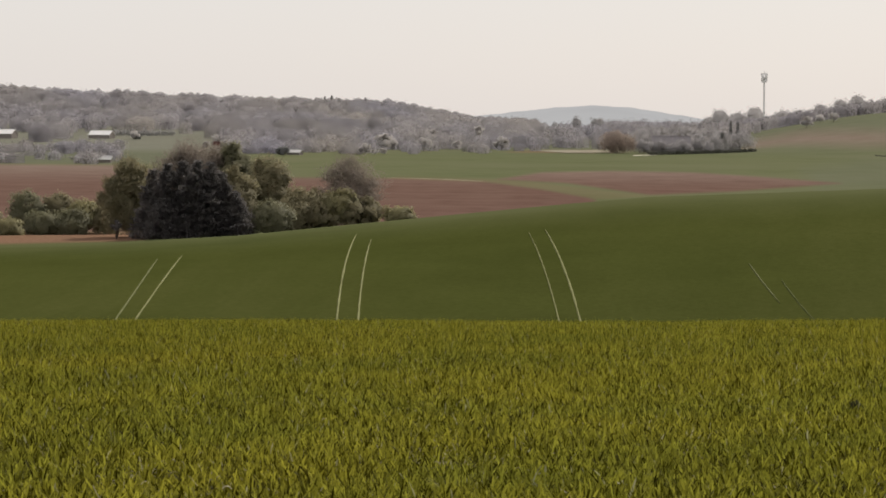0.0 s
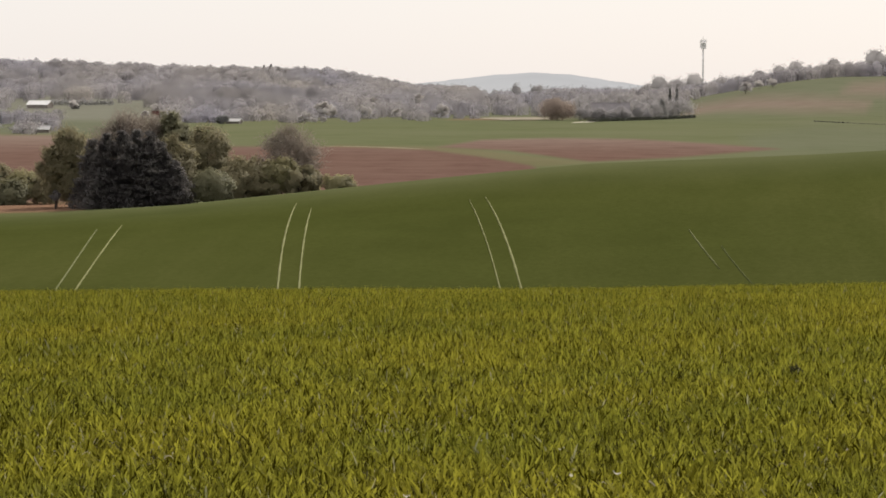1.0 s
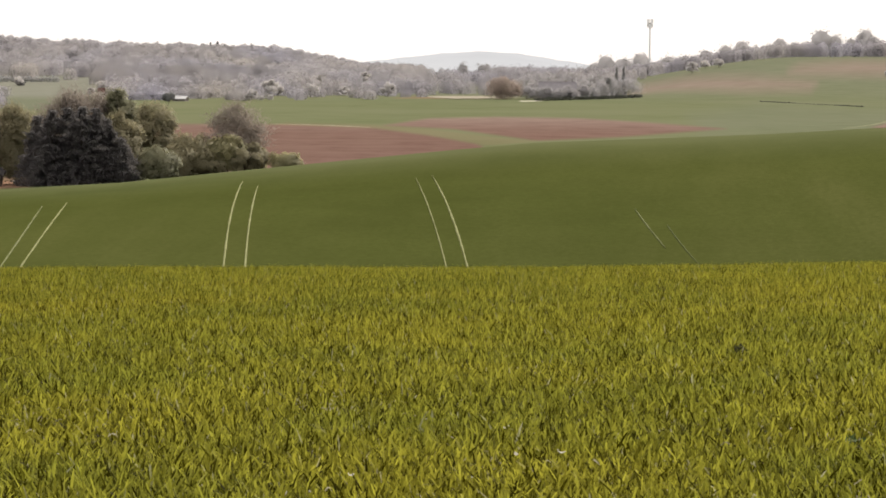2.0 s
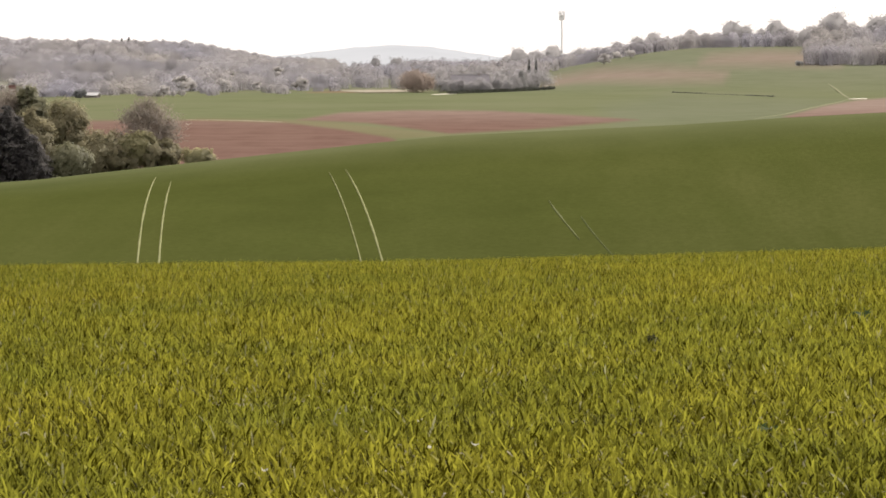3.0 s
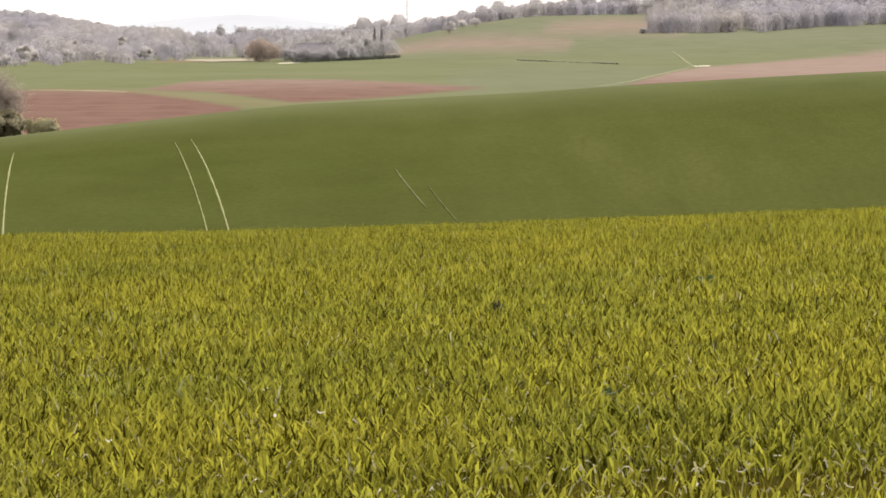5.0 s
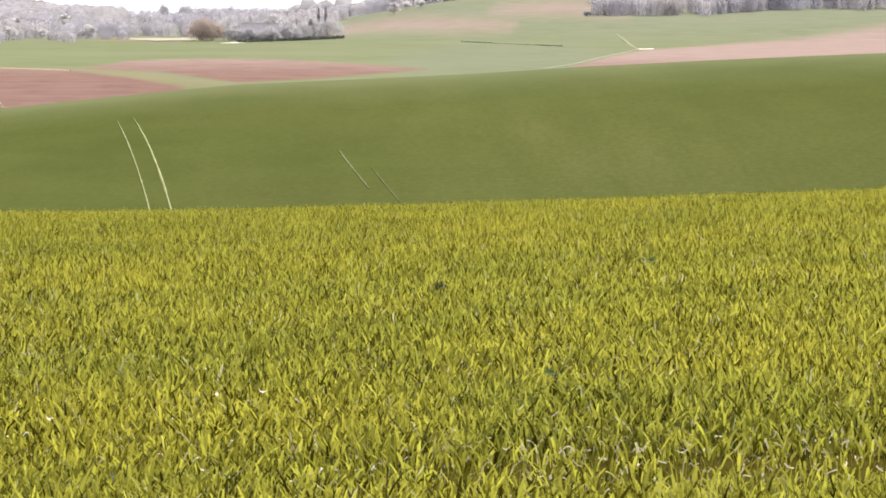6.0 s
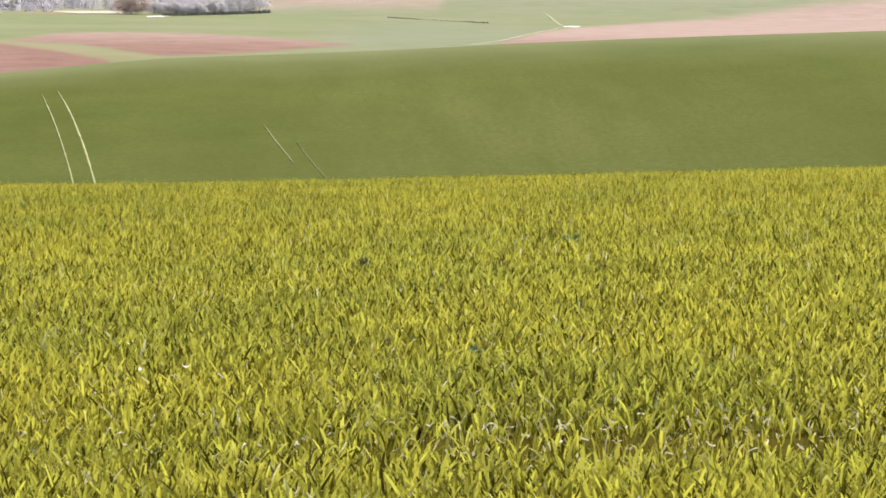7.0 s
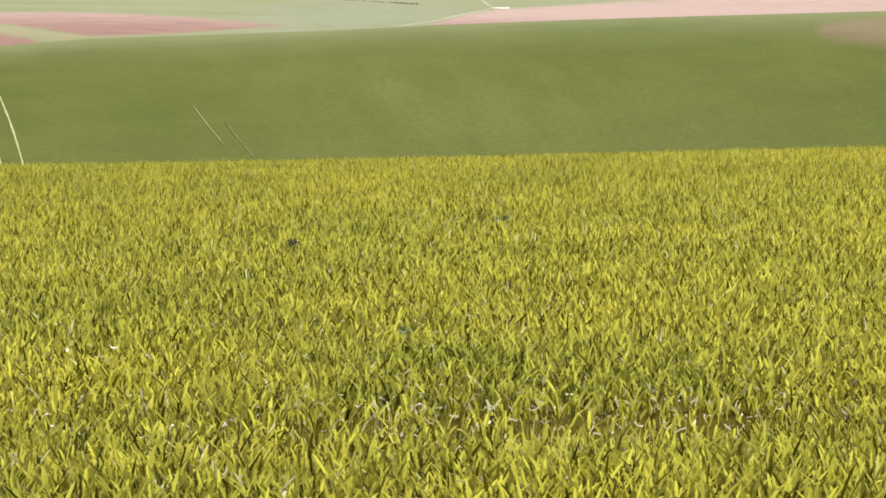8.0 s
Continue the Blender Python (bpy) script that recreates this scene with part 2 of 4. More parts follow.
def land(az, d):
    """Ground height at bearings az (degrees to the right of the view's axis) and distances d, as a grid d by az."""
    az, d = np.atleast_1d(np.asarray(az, float)), np.atleast_1d(np.asarray(d, float))
    fall = 0.0410 - 0.0122 * np.clip((az + 3) / 20, 0, 1) ** 1.5                     # slope of the field at the camera
    crest = np.interp(az, [-15.3, -12.8, -10, -7.2, -2.4, -0.6, 2, 4.7, 7, 10, 13, 17.3], [-210, -205, -192, -170, -132, -119, -110, -100, -88, -75, -64, -49])
    left = np.interp(az, [-18, -15.3, -11.5, -8.2, -6.5, -5.6, -4.6, -2, 0.5], [27, 23, 18, 15, 14, 8, 2, -1, -2])
    right = step(az, 0.2, 5.2)
    rise = step(az, 0.0, 7.5)
    knots, heights = [], []

    def put(dist, z):
        knots.append(dist)
        heights.append(z + np.zeros_like(az))
    for q in (0, 15, 30, 40, 50, 60, 70, 80):
        put(q, -fall * q - 0.00089 * max(0, q - 30) ** 2)
    put(120, heights[-1] - 5.3)
    put(165, -17.4)
    put(190, -16.6)
    for q in (209, 222, 236, 250, 265, 280, 300, 320, 345):
        over = crest - (crest + 341) * ((300 - q) / 91) ** 2
        if q > 300:
            over += (-262 + 0.209 * q - over) * step(-az, 9.5, 12.3)     # the verge by the grove lies open
        put(q, EYE + over * q / SIGHT - 0.12)
    for q in (400, 500, 600, 800, 1000):
        put(q, -15.6 + 0.0073 * q)
    put(1200, -7.6 + 7.8 * right)
    put(1500, np.minimum(-3 + 0.1 * left, 0) * (1 - right) + 12.5 * right)
    put(1750, (0.45 * left - 1) * (1 - right) + (9 + 7 * rise) * right)
    put(2000, left * (1 - right) + (8 + 8 * rise) * right)
    put(2500, -4)
    put(3300, -8)
    put(5200, -12)
    k, h = np.array(knots, float), np.array(heights)
    dk = np.diff(k)[:, None]
    s = np.diff(h, axis=0) / dk
    tan = np.zeros_like(h)
    same = s[1:] * s[:-1] > 0
    w1, w2 = 2 * dk[1:] + dk[:-1], dk[1:] + 2 * dk[:-1]
    with np.errstate(divide="ignore", invalid="ignore"):
        tan[1:-1] = np.where(same, (w1 + w2) / (w1 / s[:-1] + w2 / s[1:]), 0)
    tan[0], tan[-1] = s[0], s[-1]
    i = np.clip(np.searchsorted(k, d, side="right") - 1, 0, len(k) - 2)
    u = ((d - k[i]) / (k[i + 1] - k[i]))[:, None]
    gap = (k[i + 1] - k[i])[:, None]
    z = h[i] * (1 + 2 * u) * (1 - u) ** 2 + tan[i] * gap * u * (1 - u) ** 2 + h[i + 1] * u * u * (3 - 2 * u) + tan[i + 1] * gap * u * u * (u - 1)
    return z


def bearing(az):
    """Bearings outside the seen sector, drawn back into it, so that the land closes behind the camera."""
    az = (np.asarray(az, float) + 180) % 360 - 180
    back = np.where(az < 0, az + 360, az)
    return np.where((az >= -20) & (az <= 22), az, 22 - 42 * np.clip((back - 22) / 318, 0, 1))


def at(az, d, sink=0.0):
    """A place on the ground."""
    z = float(land(bearing(az), d)[0, 0])
    return Vector((d * math.sin(radians(az)), d * math.cos(radians(az)), z - sink))


def put(az, d, turn=0.0, scale=1.0, sink=0.0, tall=1.0):
    return Matrix.Translation(at(az, d, sink)) @ pose(0, 0, 0, 0, 0, turn) @ Matrix.Diagonal((scale, scale, scale * tall, 1))


def field_mask(az, d, outline, soft=2.5):
    """1 inside a field's outline (bearing, distance), 0 outside, soft at the hedge line."""
    X, Y = np.meshgrid(az * 77.6, -76471.0 / np.maximum(d, 30))
    p = [(a * 77.6, -76471.0 / q) for a, q in outline]
    inside, near = np.zeros(X.shape, bool), np.full(X.shape, 1e9)
    for (x0, y0), (x1, y1) in zip(p, p[1:] + p[:1]):
        if y0 != y1:
            cross = ((y0 > Y) != (y1 > Y)) & (X < (x1 - x0) * (Y - y0) / (y1 - y0) + x0)
            inside ^= cross
        L2 = max((x1 - x0) ** 2 + (y1 - y0) ** 2, 1e-9)
        t = np.clip(((X - x0) * (x1 - x0) + (Y - y0) * (y1 - y0)) / L2, 0, 1)
        near = np.minimum(near, np.hypot(X - x0 - t * (x1 - x0), Y - y0 - t * (y1 - y0)))
    return np.clip(0.5 + np.where(inside, near, -near) / (2 * soft), 0, 1)


def ground():
    az = np.concatenate([np.arange(-20, 22.01, 0.12), np.arange(25, 339, 3.0)])
    d = np.concatenate([np.linspace(0.4, 8, 8), np.arange(9, 80, 1.5), np.arange(80, 200, 5), np.arange(200, 340, 1.6), np.arange(340, 400, 5),
                        np.arange(400, 1000, 5.5), np.arange(1000, 2100, 14), np.linspace(2100, 4900, 16)])
    eff = bearing(az)
    z = land(eff, d)
    x, y = d[:, None] * np.sin(np.radians(az)), d[:, None] * np.cos(np.radians(az))
    n, m = len(d), len(az)
    verts = np.concatenate([np.stack([x, y, z], -1).reshape(-1, 3), [[0, 0, 0]]])
    i, j = np.meshgrid(np.arange(n - 1), np.arange(m), indexing="ij")
    j1 = (j + 1) % m
    quads = np.stack([i * m + j, (i + 1) * m + j, (i + 1) * m + j1, i * m + j1], -1).reshape(-1, 4)[:, ::-1]
    jj = np.arange(m)
    tris = np.stack([np.full(m, n * m), (jj + 1) % m, jj], -1)
    ob = link_mesh("ground", verts, quads, tris, FIELDS, smooth=True)
    tagged(ob, "rolling farmland with green wheat, meadow and reddish ploughed fields", "ground", kind="structure")
    soil = np.zeros((n, m))
    for outline in (
        [(-9.6, 380), (-9.6, 622), (-6.4, 622), (-4.34, 597), (-3.1, 545), (-1.9, 490), (-1.4, 380)],
        [(-4.1, 616), (-3.05, 690), (-1.5, 712), (0.4, 702), (2.0, 660), (3.7, 610), (1.3, 540), (-0.6, 512), (-2.5, 590)],
        [(-20, 745), (-12.8, 742), (-12.0, 700), (-10.0, 640), (-10.0, 350), (-20, 350)],
        [(7.0, 560), (7.0, 642), (7.9, 760), (8.6, 840), (10.7, 975), (14, 1150), (17.3, 1290), (22, 1400), (22, 560)],
    ):
        soil = np.maximum(soil, field_mask(eff, d, outline))
    far_pink = np.maximum(field_mask(eff, d, [(1.4, 1130), (2.3, 1165), (4.05, 1108), (5.6, 1110), (5.7, 1175), (4.7, 1210), (2.8, 1305), (1.8, 1290)], 4),
                          field_mask(eff, d, [(5.0, 1250), (5.3, 1345), (6.55, 1420), (7.7, 1400), (8.2, 1245), (6.8, 1250)], 4))
    soil = np.where(far_pink > 0, 0.85 * far_pink, soil)
    bare = field_mask(eff, d, [(15.7, 268), (15.9, 277), (17.2, 283), (22, 290), (22, 262), (17.3, 259), (16.3, 262)], 4)
    soil = np.maximum(soil, 0.45 * bare)
    # crop fades paler to the crest, painting in a grazing sheen; then it ends
    crop = np.repeat((1 - 0.50 * step(d, 254, 300) - 0.50 * step(d, 338, 350))[:, None], m, 1)
    dry = field_mask(eff, d, [(-20, 303), (-12.1, 305), (-11.6, 350), (-20, 350)], 3)
    dry = np.maximum(dry, 0.8 * field_mask(eff, d, [(-3.9, 1010), (-1.8, 1010), (-1.8, 1080), (-3.4, 1060)], 2))
    dry = np.maximum(dry, 0.35 * field_mask(eff, d, [(-6.5, 612), (-4.34, 594), (-4.3, 606), (-6.5, 628)], 1.2))
    dry = np.maximum(dry, 0.22 * field_mask(eff, d, [(-6.4, 640), (-4.34, 622), (-3.05, 588), (-0.6, 506), (-1.7, 484), (-3.1, 545), (-4.34, 597), (-6.4, 622)], 2))
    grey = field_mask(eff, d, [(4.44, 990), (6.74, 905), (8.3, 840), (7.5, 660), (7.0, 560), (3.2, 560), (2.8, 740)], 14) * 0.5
    # valley and far meadow greyed with distance, haze put into the colour
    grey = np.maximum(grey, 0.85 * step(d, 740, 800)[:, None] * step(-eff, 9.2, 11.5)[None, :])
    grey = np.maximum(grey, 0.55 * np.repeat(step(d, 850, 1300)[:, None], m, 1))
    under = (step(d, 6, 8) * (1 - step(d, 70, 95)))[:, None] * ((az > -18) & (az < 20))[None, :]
    # ploughed soil also pales with distance for haze
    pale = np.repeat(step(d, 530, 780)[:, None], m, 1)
    far_haze = np.maximum(0.9 * step(d, 905, 1080)[:, None] * step(-eff, 8.0, 9.0)[None, :], 0.1 * step(d, 900, 1250)[:, None])     # far pasture pales with distance: haze painted into its colour
    for name, channels in (("cover", (soil, crop, dry)), ("cover_more", (grey, under, pale, far_haze))):
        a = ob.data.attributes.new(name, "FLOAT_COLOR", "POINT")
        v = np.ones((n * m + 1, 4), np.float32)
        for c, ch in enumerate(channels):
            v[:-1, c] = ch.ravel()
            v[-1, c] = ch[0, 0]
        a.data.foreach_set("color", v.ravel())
    return ob


def far_hill():
    """A low wooded hill on the horizon."""
    az = np.linspace(-9, 6, 160)
    top = 1.6 + np.interp(az, [-9, -5.5, -4.6, -3.8, -2.8, -1.9, -1.0, 0.3, 1.5, 6], [-10, 12, 20, 27, 36, 40.5, 36.5, 21, 10, -10]) * 4600 / SIGHT
    verts, quads = [], []
    wob = [1.2 * noise.noise(Vector((a * 3.1, 0, 0))) + 0.6 * noise.noise(Vector((a * 14, 5, 0))) for a in az]
    for q, share in ((4100, 0.0), (4350, 0.72), (4500, 0.93), (4600, 1.0), (4680, 0.9)):
        for a, t, w in zip(az, top, wob):
            verts.append((q * math.sin(radians(a)), q * math.cos(radians(a)), -20 + (t + 20) * share + w * share))
    n = len(az)
    for r in range(4):
        quads += [(r * n + i, r * n + i + 1, (r + 1) * n + i + 1, (r + 1) * n + i) for i in range(n - 1)]
    tagged(link_mesh("backdrop", verts, quads, None, HAZE_GLOW, smooth=True), "pale blue-grey hill in the distance, its haze painted as a glow", "hill", kind="structure")


def strip(name, points, width, material, label, category, lift=0.05, kind="structure"):
    """A ribbon laid on the ground along places (bearing, distance), thinning at its ends."""
    pos = [at(a, q) for a, q in points]
    verts, quads = [], []
    rng = np.random.default_rng(len(points) + int(1000 * abs(points[0][0])))
    for i, p in enumerate(pos):
        v = (pos[min(i + 1, len(pos) - 1)] - pos[max(i - 1, 0)]).normalized()
        side = Vector((v.y, -v.x, 0)).normalized()
        end = min(1.0, 0.25 + 4.0 * min(i, len(pos) - 1 - i) / len(pos))
        w = width * end * (0.75 + 0.5 * rng.random()) / 2
        shift = side * (0.12 * width * (rng.random() - 0.5))
        for s, h in ((-1, 0), (-0.6, lift), (0.6, lift), (1, 0)):
            verts.append(p + shift + side * (w * s) + Vector((0, 0, h)))
    for i in range(len(pos) - 1):
        for k in range(3):
            quads.append((4 * i + k, 4 * i + k + 1, 4 * i + k + 5, 4 * i + k + 4))
    return tagged(link_mesh(name, [tuple(v) for v in verts], quads, None, material), label, category, kind=kind)


def wheel_track(places, near, far, material=None, width=0.18, label="pale wheel track worn through green wheat"):
    """One wheel's line through the wheat of the far slope: a gentle curve through places (bearing, distance)."""
    curve = np.polyfit([d for a, d in places], [a for a, d in places], 2)
    strip("wheel_track", [(float(np.polyval(curve, d)), float(d)) for d in np.arange(near, far, 1.5)], width, material or TRACK, label, "wheel track", 0.08)


# ---------------------------------------------------------------- wheat at the camera's feet
# thin, worn places in the crop: bearing, distance, their half widths and how bare they are
WORN = ((7.0, 10.6, 8.5, 0.9, 1.0), (12.5, 10.4, 3.5, 0.6, 0.9), (-1.6, 12.9, 1.6, 0.5, 0.5), (7.2, 14.2, 2.6, 0.6, 0.6), (-5.0, 16.3, 2.0, 0.8, 0.4), (-12, 15.0, 2.5, 0.8, 0.3), (3.0, 15.5, 1.4, 0.6, 0.5))


def wheat():
    rng = np.random.default_rng(7)
    LO, HI = radians(-16.4), radians(18.4)

    def thin(az, d):
        """Share of the crop that stands; worn, thin places have less."""
        t = np.ones_like(d)
        for a, q, wa, wq, bare in WORN:
            t -= bare * np.exp(-(((az - a) / wa) ** 2 + ((d - q) / wq) ** 2))
        return np.clip(t, 0.14, 1)
    V, Q, T, base = [], [], [], 0
    for d0, d1, density, width, levels in ((8.2, 13.0, 1800, 0.0121, 3), (13.0, 22.0, 1100, 0.0134, 2), (22.0, 28.0, 680, 0.0142, 1), (28.0, 57.5, 450, 0.0160, 0)):
        n = int((HI - LO) / 2 * (d1 ** 2 - d0 ** 2) * density)
        d = np.sqrt(rng.uniform(d0 ** 2, d1 ** 2, n))
        a = rng.uniform(LO, HI, n)
        keep = rng.random(n) < thin(np.degrees(a), d)
        d, a = d[keep], a[keep]
        n = len(d)
        x, y = d * np.sin(a), d * np.cos(a)
        # tufts: blades gather to plants
        x += 0.02 * np.sin(37 * x + 11 * y)
        y += 0.02 * np.sin(29 * y - 13 * x)
        deg = np.degrees(np.arctan2(x, y))
        dist = np.hypot(x, y)
        fall = 0.0410 - 0.0122 * np.clip((deg + 3) / 20, 0, 1) ** 1.5
        z = -fall * dist - 0.00089 * np.maximum(0, dist - 30) ** 2
        lush = 0.5 + 0.5 * np.sin(1.9 * x + 0.7 * np.sin(1.1 * y)) * np.sin(1.3 * y + 0.8 * np.sin(0.9 * x))
        h = (0.130 + 0.05 * lush) * rng.normal(1, 0.20, n).clip(0.45, 1.5) * (0.58 + 0.42 * thin(deg, dist))
        lean = rng.uniform(0, 2 * np.pi, n)
        reach = h * np.abs(rng.normal(0.26, 0.24, n)).clip(0.02, 0.75) * (1.0 + 0.3 * (1 - thin(deg, dist)))
        bend = np.abs(rng.normal(0.08, 0.18, n)).clip(0, 0.55)      # how far the tip nods over
        curl = rng.normal(0, 0.22, n) * h                            # sideways sweep of the blade
        face = lean + rng.normal(0, 0.8, n) + np.pi / 2
        w = width * rng.uniform(0.7, 1.3, n) / 2
        lx, ly, fx, fy = np.cos(lean), np.sin(lean), np.cos(face), np.sin(face)
        rings = []
        fr = ((0.35,), (0.0, 0.6), (0.0, 0.5, 0.84), (0.0, 0.42, 0.72, 0.92))[levels]
        for f in fr + (1.0,):
            out, up = reach * f ** 1.6, h * (f - bend * f ** 3.2)
            px, py, pz = x + lx * out - ly * curl * f * f, y + ly * out + lx * curl * f * f, z + up
            if f == 1.0:
                rings.append(np.stack([px, py, pz], -1))
                continue
            ww = w * (0.70 + 0.6 * min(f, 0.5) - 0.28 * max(0.0, f - 0.72) / 0.2)
            for s in (-1, 1):
                rings.append(np.stack([px + s * fx * ww, py + s * fy * ww, pz], -1))
        k = len(rings)
        V.append(np.stack(rings, 1).reshape(-1, 3))
        b = base + np.arange(n)[:, None] * k
        for lv in range(len(fr) - 1):
            Q.append(b + np.array([2 * lv, 2 * lv + 1, 2 * lv + 3, 2 * lv + 2]))
        T.append(b + np.array([k - 3, k - 2, k - 1]))
        base += n * k
    ob = link_mesh("wheat_crop", np.concatenate(V), np.concatenate(Q), np.concatenate(T), WHEAT)
    tagged(ob, "dense young green wheat with yellow-green blades and pale dry leaves", "wheat", kind="stuff")


def dry_leaves():
    """Pale, curled dead leaves that hang in the crop, most of them where it stands thin."""
    rng = np.random.default_rng(77)
    az, dist = [], []
    for a, q, wa, wq, bare in WORN:
        n = int(17 * wa * wq * q / 4)
        az.append(rng.normal(a, wa * 0.75, n))
        dist.append(rng.normal(q, wq * 1.1, n))
    n = 1800
    az.append(rng.uniform(-17, 19, n))
    dist.append(np.sqrt(rng.uniform(8.0 ** 2, 30.0 ** 2, n)))
    az, dist = np.concatenate(az), np.concatenate(dist)
    n = len(az)
    x, y = dist * np.sin(np.radians(az)), dist * np.cos(np.radians(az))
    fall = 0.0410 - 0.0122 * np.clip((az + 3) / 20, 0, 1) ** 1.5
    z = -fall * dist - 0.00089 * np.maximum(0, dist - 30) ** 2 + rng.uniform(0.04, 0.13, n)
    turn, length, w = rng.uniform(0, 2 * np.pi, n), rng.uniform(0.022, 0.055, n), rng.uniform(0.0018, 0.0042, n)
    arch, tilt = rng.uniform(-0.012, 0.022, n), rng.normal(0, 0.5, n)
    cx, cy = np.cos(turn), np.sin(turn)
    rings = []
    for f in (-0.5, -0.17, 0.17, 0.5):
        up = arch * (1 - 4 * f * f) + tilt * f * length
        bend = 0.35 * length * f * f
        for s in (-1, 1):
            rings.append(np.stack([x + cx * f * length - cy * (bend + s * w), y + cy * f * length + cx * (bend + s * w), z + up + s * w * 0.6], -1))
    b = np.arange(n)[:, None] * 8
    quads = np.concatenate([b + np.array([2 * k, 2 * k + 1, 2 * k + 3, 2 * k + 2]) for k in range(3)])
    ob = link_mesh("dry_leaves", np.stack(rings, 1).reshape(-1, 3), quads, None, STRAW)
    tagged(ob, "pale curled dead leaves caught in the green wheat", "dead leaves", kind="stuff")


# ---------------------------------------------------------------- trees
def diamonds(rng, centres, size, stretch=1.0, out=None, loose=0.55):
    """Small leaf shapes of four corners round centres, turned at random, or facing out of their clump where out is given."""
    n = len(centres)
    face = rng.normal(size=(n, 3)) if out is None else out + loose * rng.normal(size=(n, 3))
    u = np.cross(face, rng.normal(size=(n, 3)))
    u /= np.linalg.norm(u, axis=1)[:, None]
    v = np.cross(face, u)
    v /= np.linalg.norm(v, axis=1)[:, None]
    s = (size * rng.uniform(0.6, 1.4, n))[:, None]
    u, v = u * s * stretch, v * s
    verts = np.stack([centres - u, centres - v * 0.55, centres + u, centres + v * 0.55], 1).reshape(-1, 3)
    return verts, np.arange(n)[:, None] * 4 + np.arange(4)


def slivers(rng, starts, way, length, width):
    """Thin twigs: long three-cornered faces."""
    n = len(starts)
    w = way + 0.45 * rng.normal(size=(n, 3))
    w /= np.linalg.norm(w, axis=1)[:, None]
    side = np.cross(w, rng.normal(size=(n, 3)))
    side /= np.linalg.norm(side, axis=1)[:, None]
    L = (length * rng.uniform(0.5, 1.4, n))[:, None]
    verts = np.stack([starts - side * width, starts + side * width, starts + w * L], 1).reshape(-1, 3)
    return verts, np.arange(n)[:, None] * 3 + np.arange(3)


def crown_points(rng, height, width, low, clumps, per, squash=1.0):
    """Points in clumps that fill an uneven, rounded crown."""
    pts, ways = [], []
    for i in range(clumps):
        a, u = rng.uniform(0, 2 * np.pi), rng.uniform(-1, 1)
        r = rng.uniform(0.35, 0.92) ** 0.6
        ring = math.sqrt(1 - u * u) if u > 0 else math.sqrt(1 - u ** 4)
        c = np.array([math.cos(a) * ring * r * width / 2, math.sin(a) * ring * r * width / 2, low + (height - low) * (0.5 + 0.46 * u * r)])
        size = width * rng.uniform(0.10, 0.20)
        g = rng.normal(size=(per, 3))
        g /= np.linalg.norm(g, axis=1)[:, None]
        g *= (1.3 * rng.random(per) ** 0.6)[:, None]
        pts.append(c + g * size * np.array([1, 1, 0.8 * squash]))
        middle = c - np.array([0, 0, low + (height - low) * 0.4])
        ways.append(g / np.linalg.norm(g, axis=1)[:, None] + 1.1 * middle / (np.linalg.norm(middle) + 0.01))
    return np.concatenate(pts), np.concatenate(ways)


def limbs(bm, rng, height, width, low, count, thick):
    tips = []
    tube(bm, [(0, 0, -0.3), (0.02 * height, 0, low), (0.0, 0.01 * height, height * 0.55), (0.02 * width, 0, height * 0.88)], [thick, thick * 0.8, thick * 0.45, thick * 0.1], 7)
    for i in range(count):
        a = 2.4 * i + rng.uniform(-0.4, 0.4)
        z0 = low + (height * 0.7 - low) * i / count
        out = width * rng.uniform(0.28, 0.44)
        end = np.array([math.cos(a) * out, math.sin(a) * out, min(height * 0.95, z0 + height * rng.uniform(0.18, 0.36))])
        mid = np.array([math.cos(a) * out * 0.5, math.sin(a) * out * 0.5, z0 + (end[2] - z0) * 0.35])
        tube(bm, [(0, 0, z0), tuple(mid), tuple(end)], [thick * 0.4, thick * 0.24, thick * 0.06], 5)
        tips.append((mid, end))
    return tips


def broadleaf(name, m, height, width, leaf, label, seed, low=None, clumps=130, per=90, size=0.21, twiggy=0.0, category="tree", group="", bark=None, thick=None, even=False, closed=False):
    rng = np.random.default_rng(seed)
    low = height * 0.12 if low is None else low
    root = thing(name, m, label, category, group)
    bm = bmesh.new()
    limbs(bm, rng, height, width, max(low, height * 0.15), 9, thick or 0.025 * height)
    part("trunk", bm, bark or BARK, root)
    pts, ways = crown_points(rng, height, width, low, clumps, per)
    v, f = diamonds(rng, pts, size, out=ways)
    t = None
    if twiggy:
        k = int(len(pts) * twiggy)
        s = pts[rng.integers(0, len(pts), k)]
        c = np.array([0, 0, height * 0.35])
        v2, t = slivers(rng, s, (s - c) / np.linalg.norm(s - c, axis=1)[:, None], height * 0.09, 0.02 + height * 0.0012)
        t = t + len(v)
        v = np.concatenate([v, v2])
    soft = np.repeat(ways / np.linalg.norm(ways, axis=1)[:, None], 4, axis=0)      # each clump is shaded as a rounded mass
    if len(v) > len(soft):
        soft = np.concatenate([soft, np.tile([0.0, -0.3, 0.7], (len(v) - len(soft), 1))])
    soft = 0.2 * soft + np.array([0.0, -0.2, 0.8]) if even else 0.4 * soft + np.array([0.0, 0.0, 0.6])
    if closed:                                    # far off, the inner twigs close to one mass
        ball, skin = heart()
        inner = ball * lumps(rng, ball)[:, None] * np.array([width / 2, width / 2, height * 0.50]) + np.array([0, 0, height * 0.46])
        t = skin + len(v)
        v, soft = np.concatenate([v, inner]), np.concatenate([soft, np.tile([0.0, -0.2, 0.8], (len(inner), 1))])
    link_mesh("crown", v, f, t, leaf, root, smooth=True, airy=True, ways=soft, own=0.12 if even else 0.30)
    return root


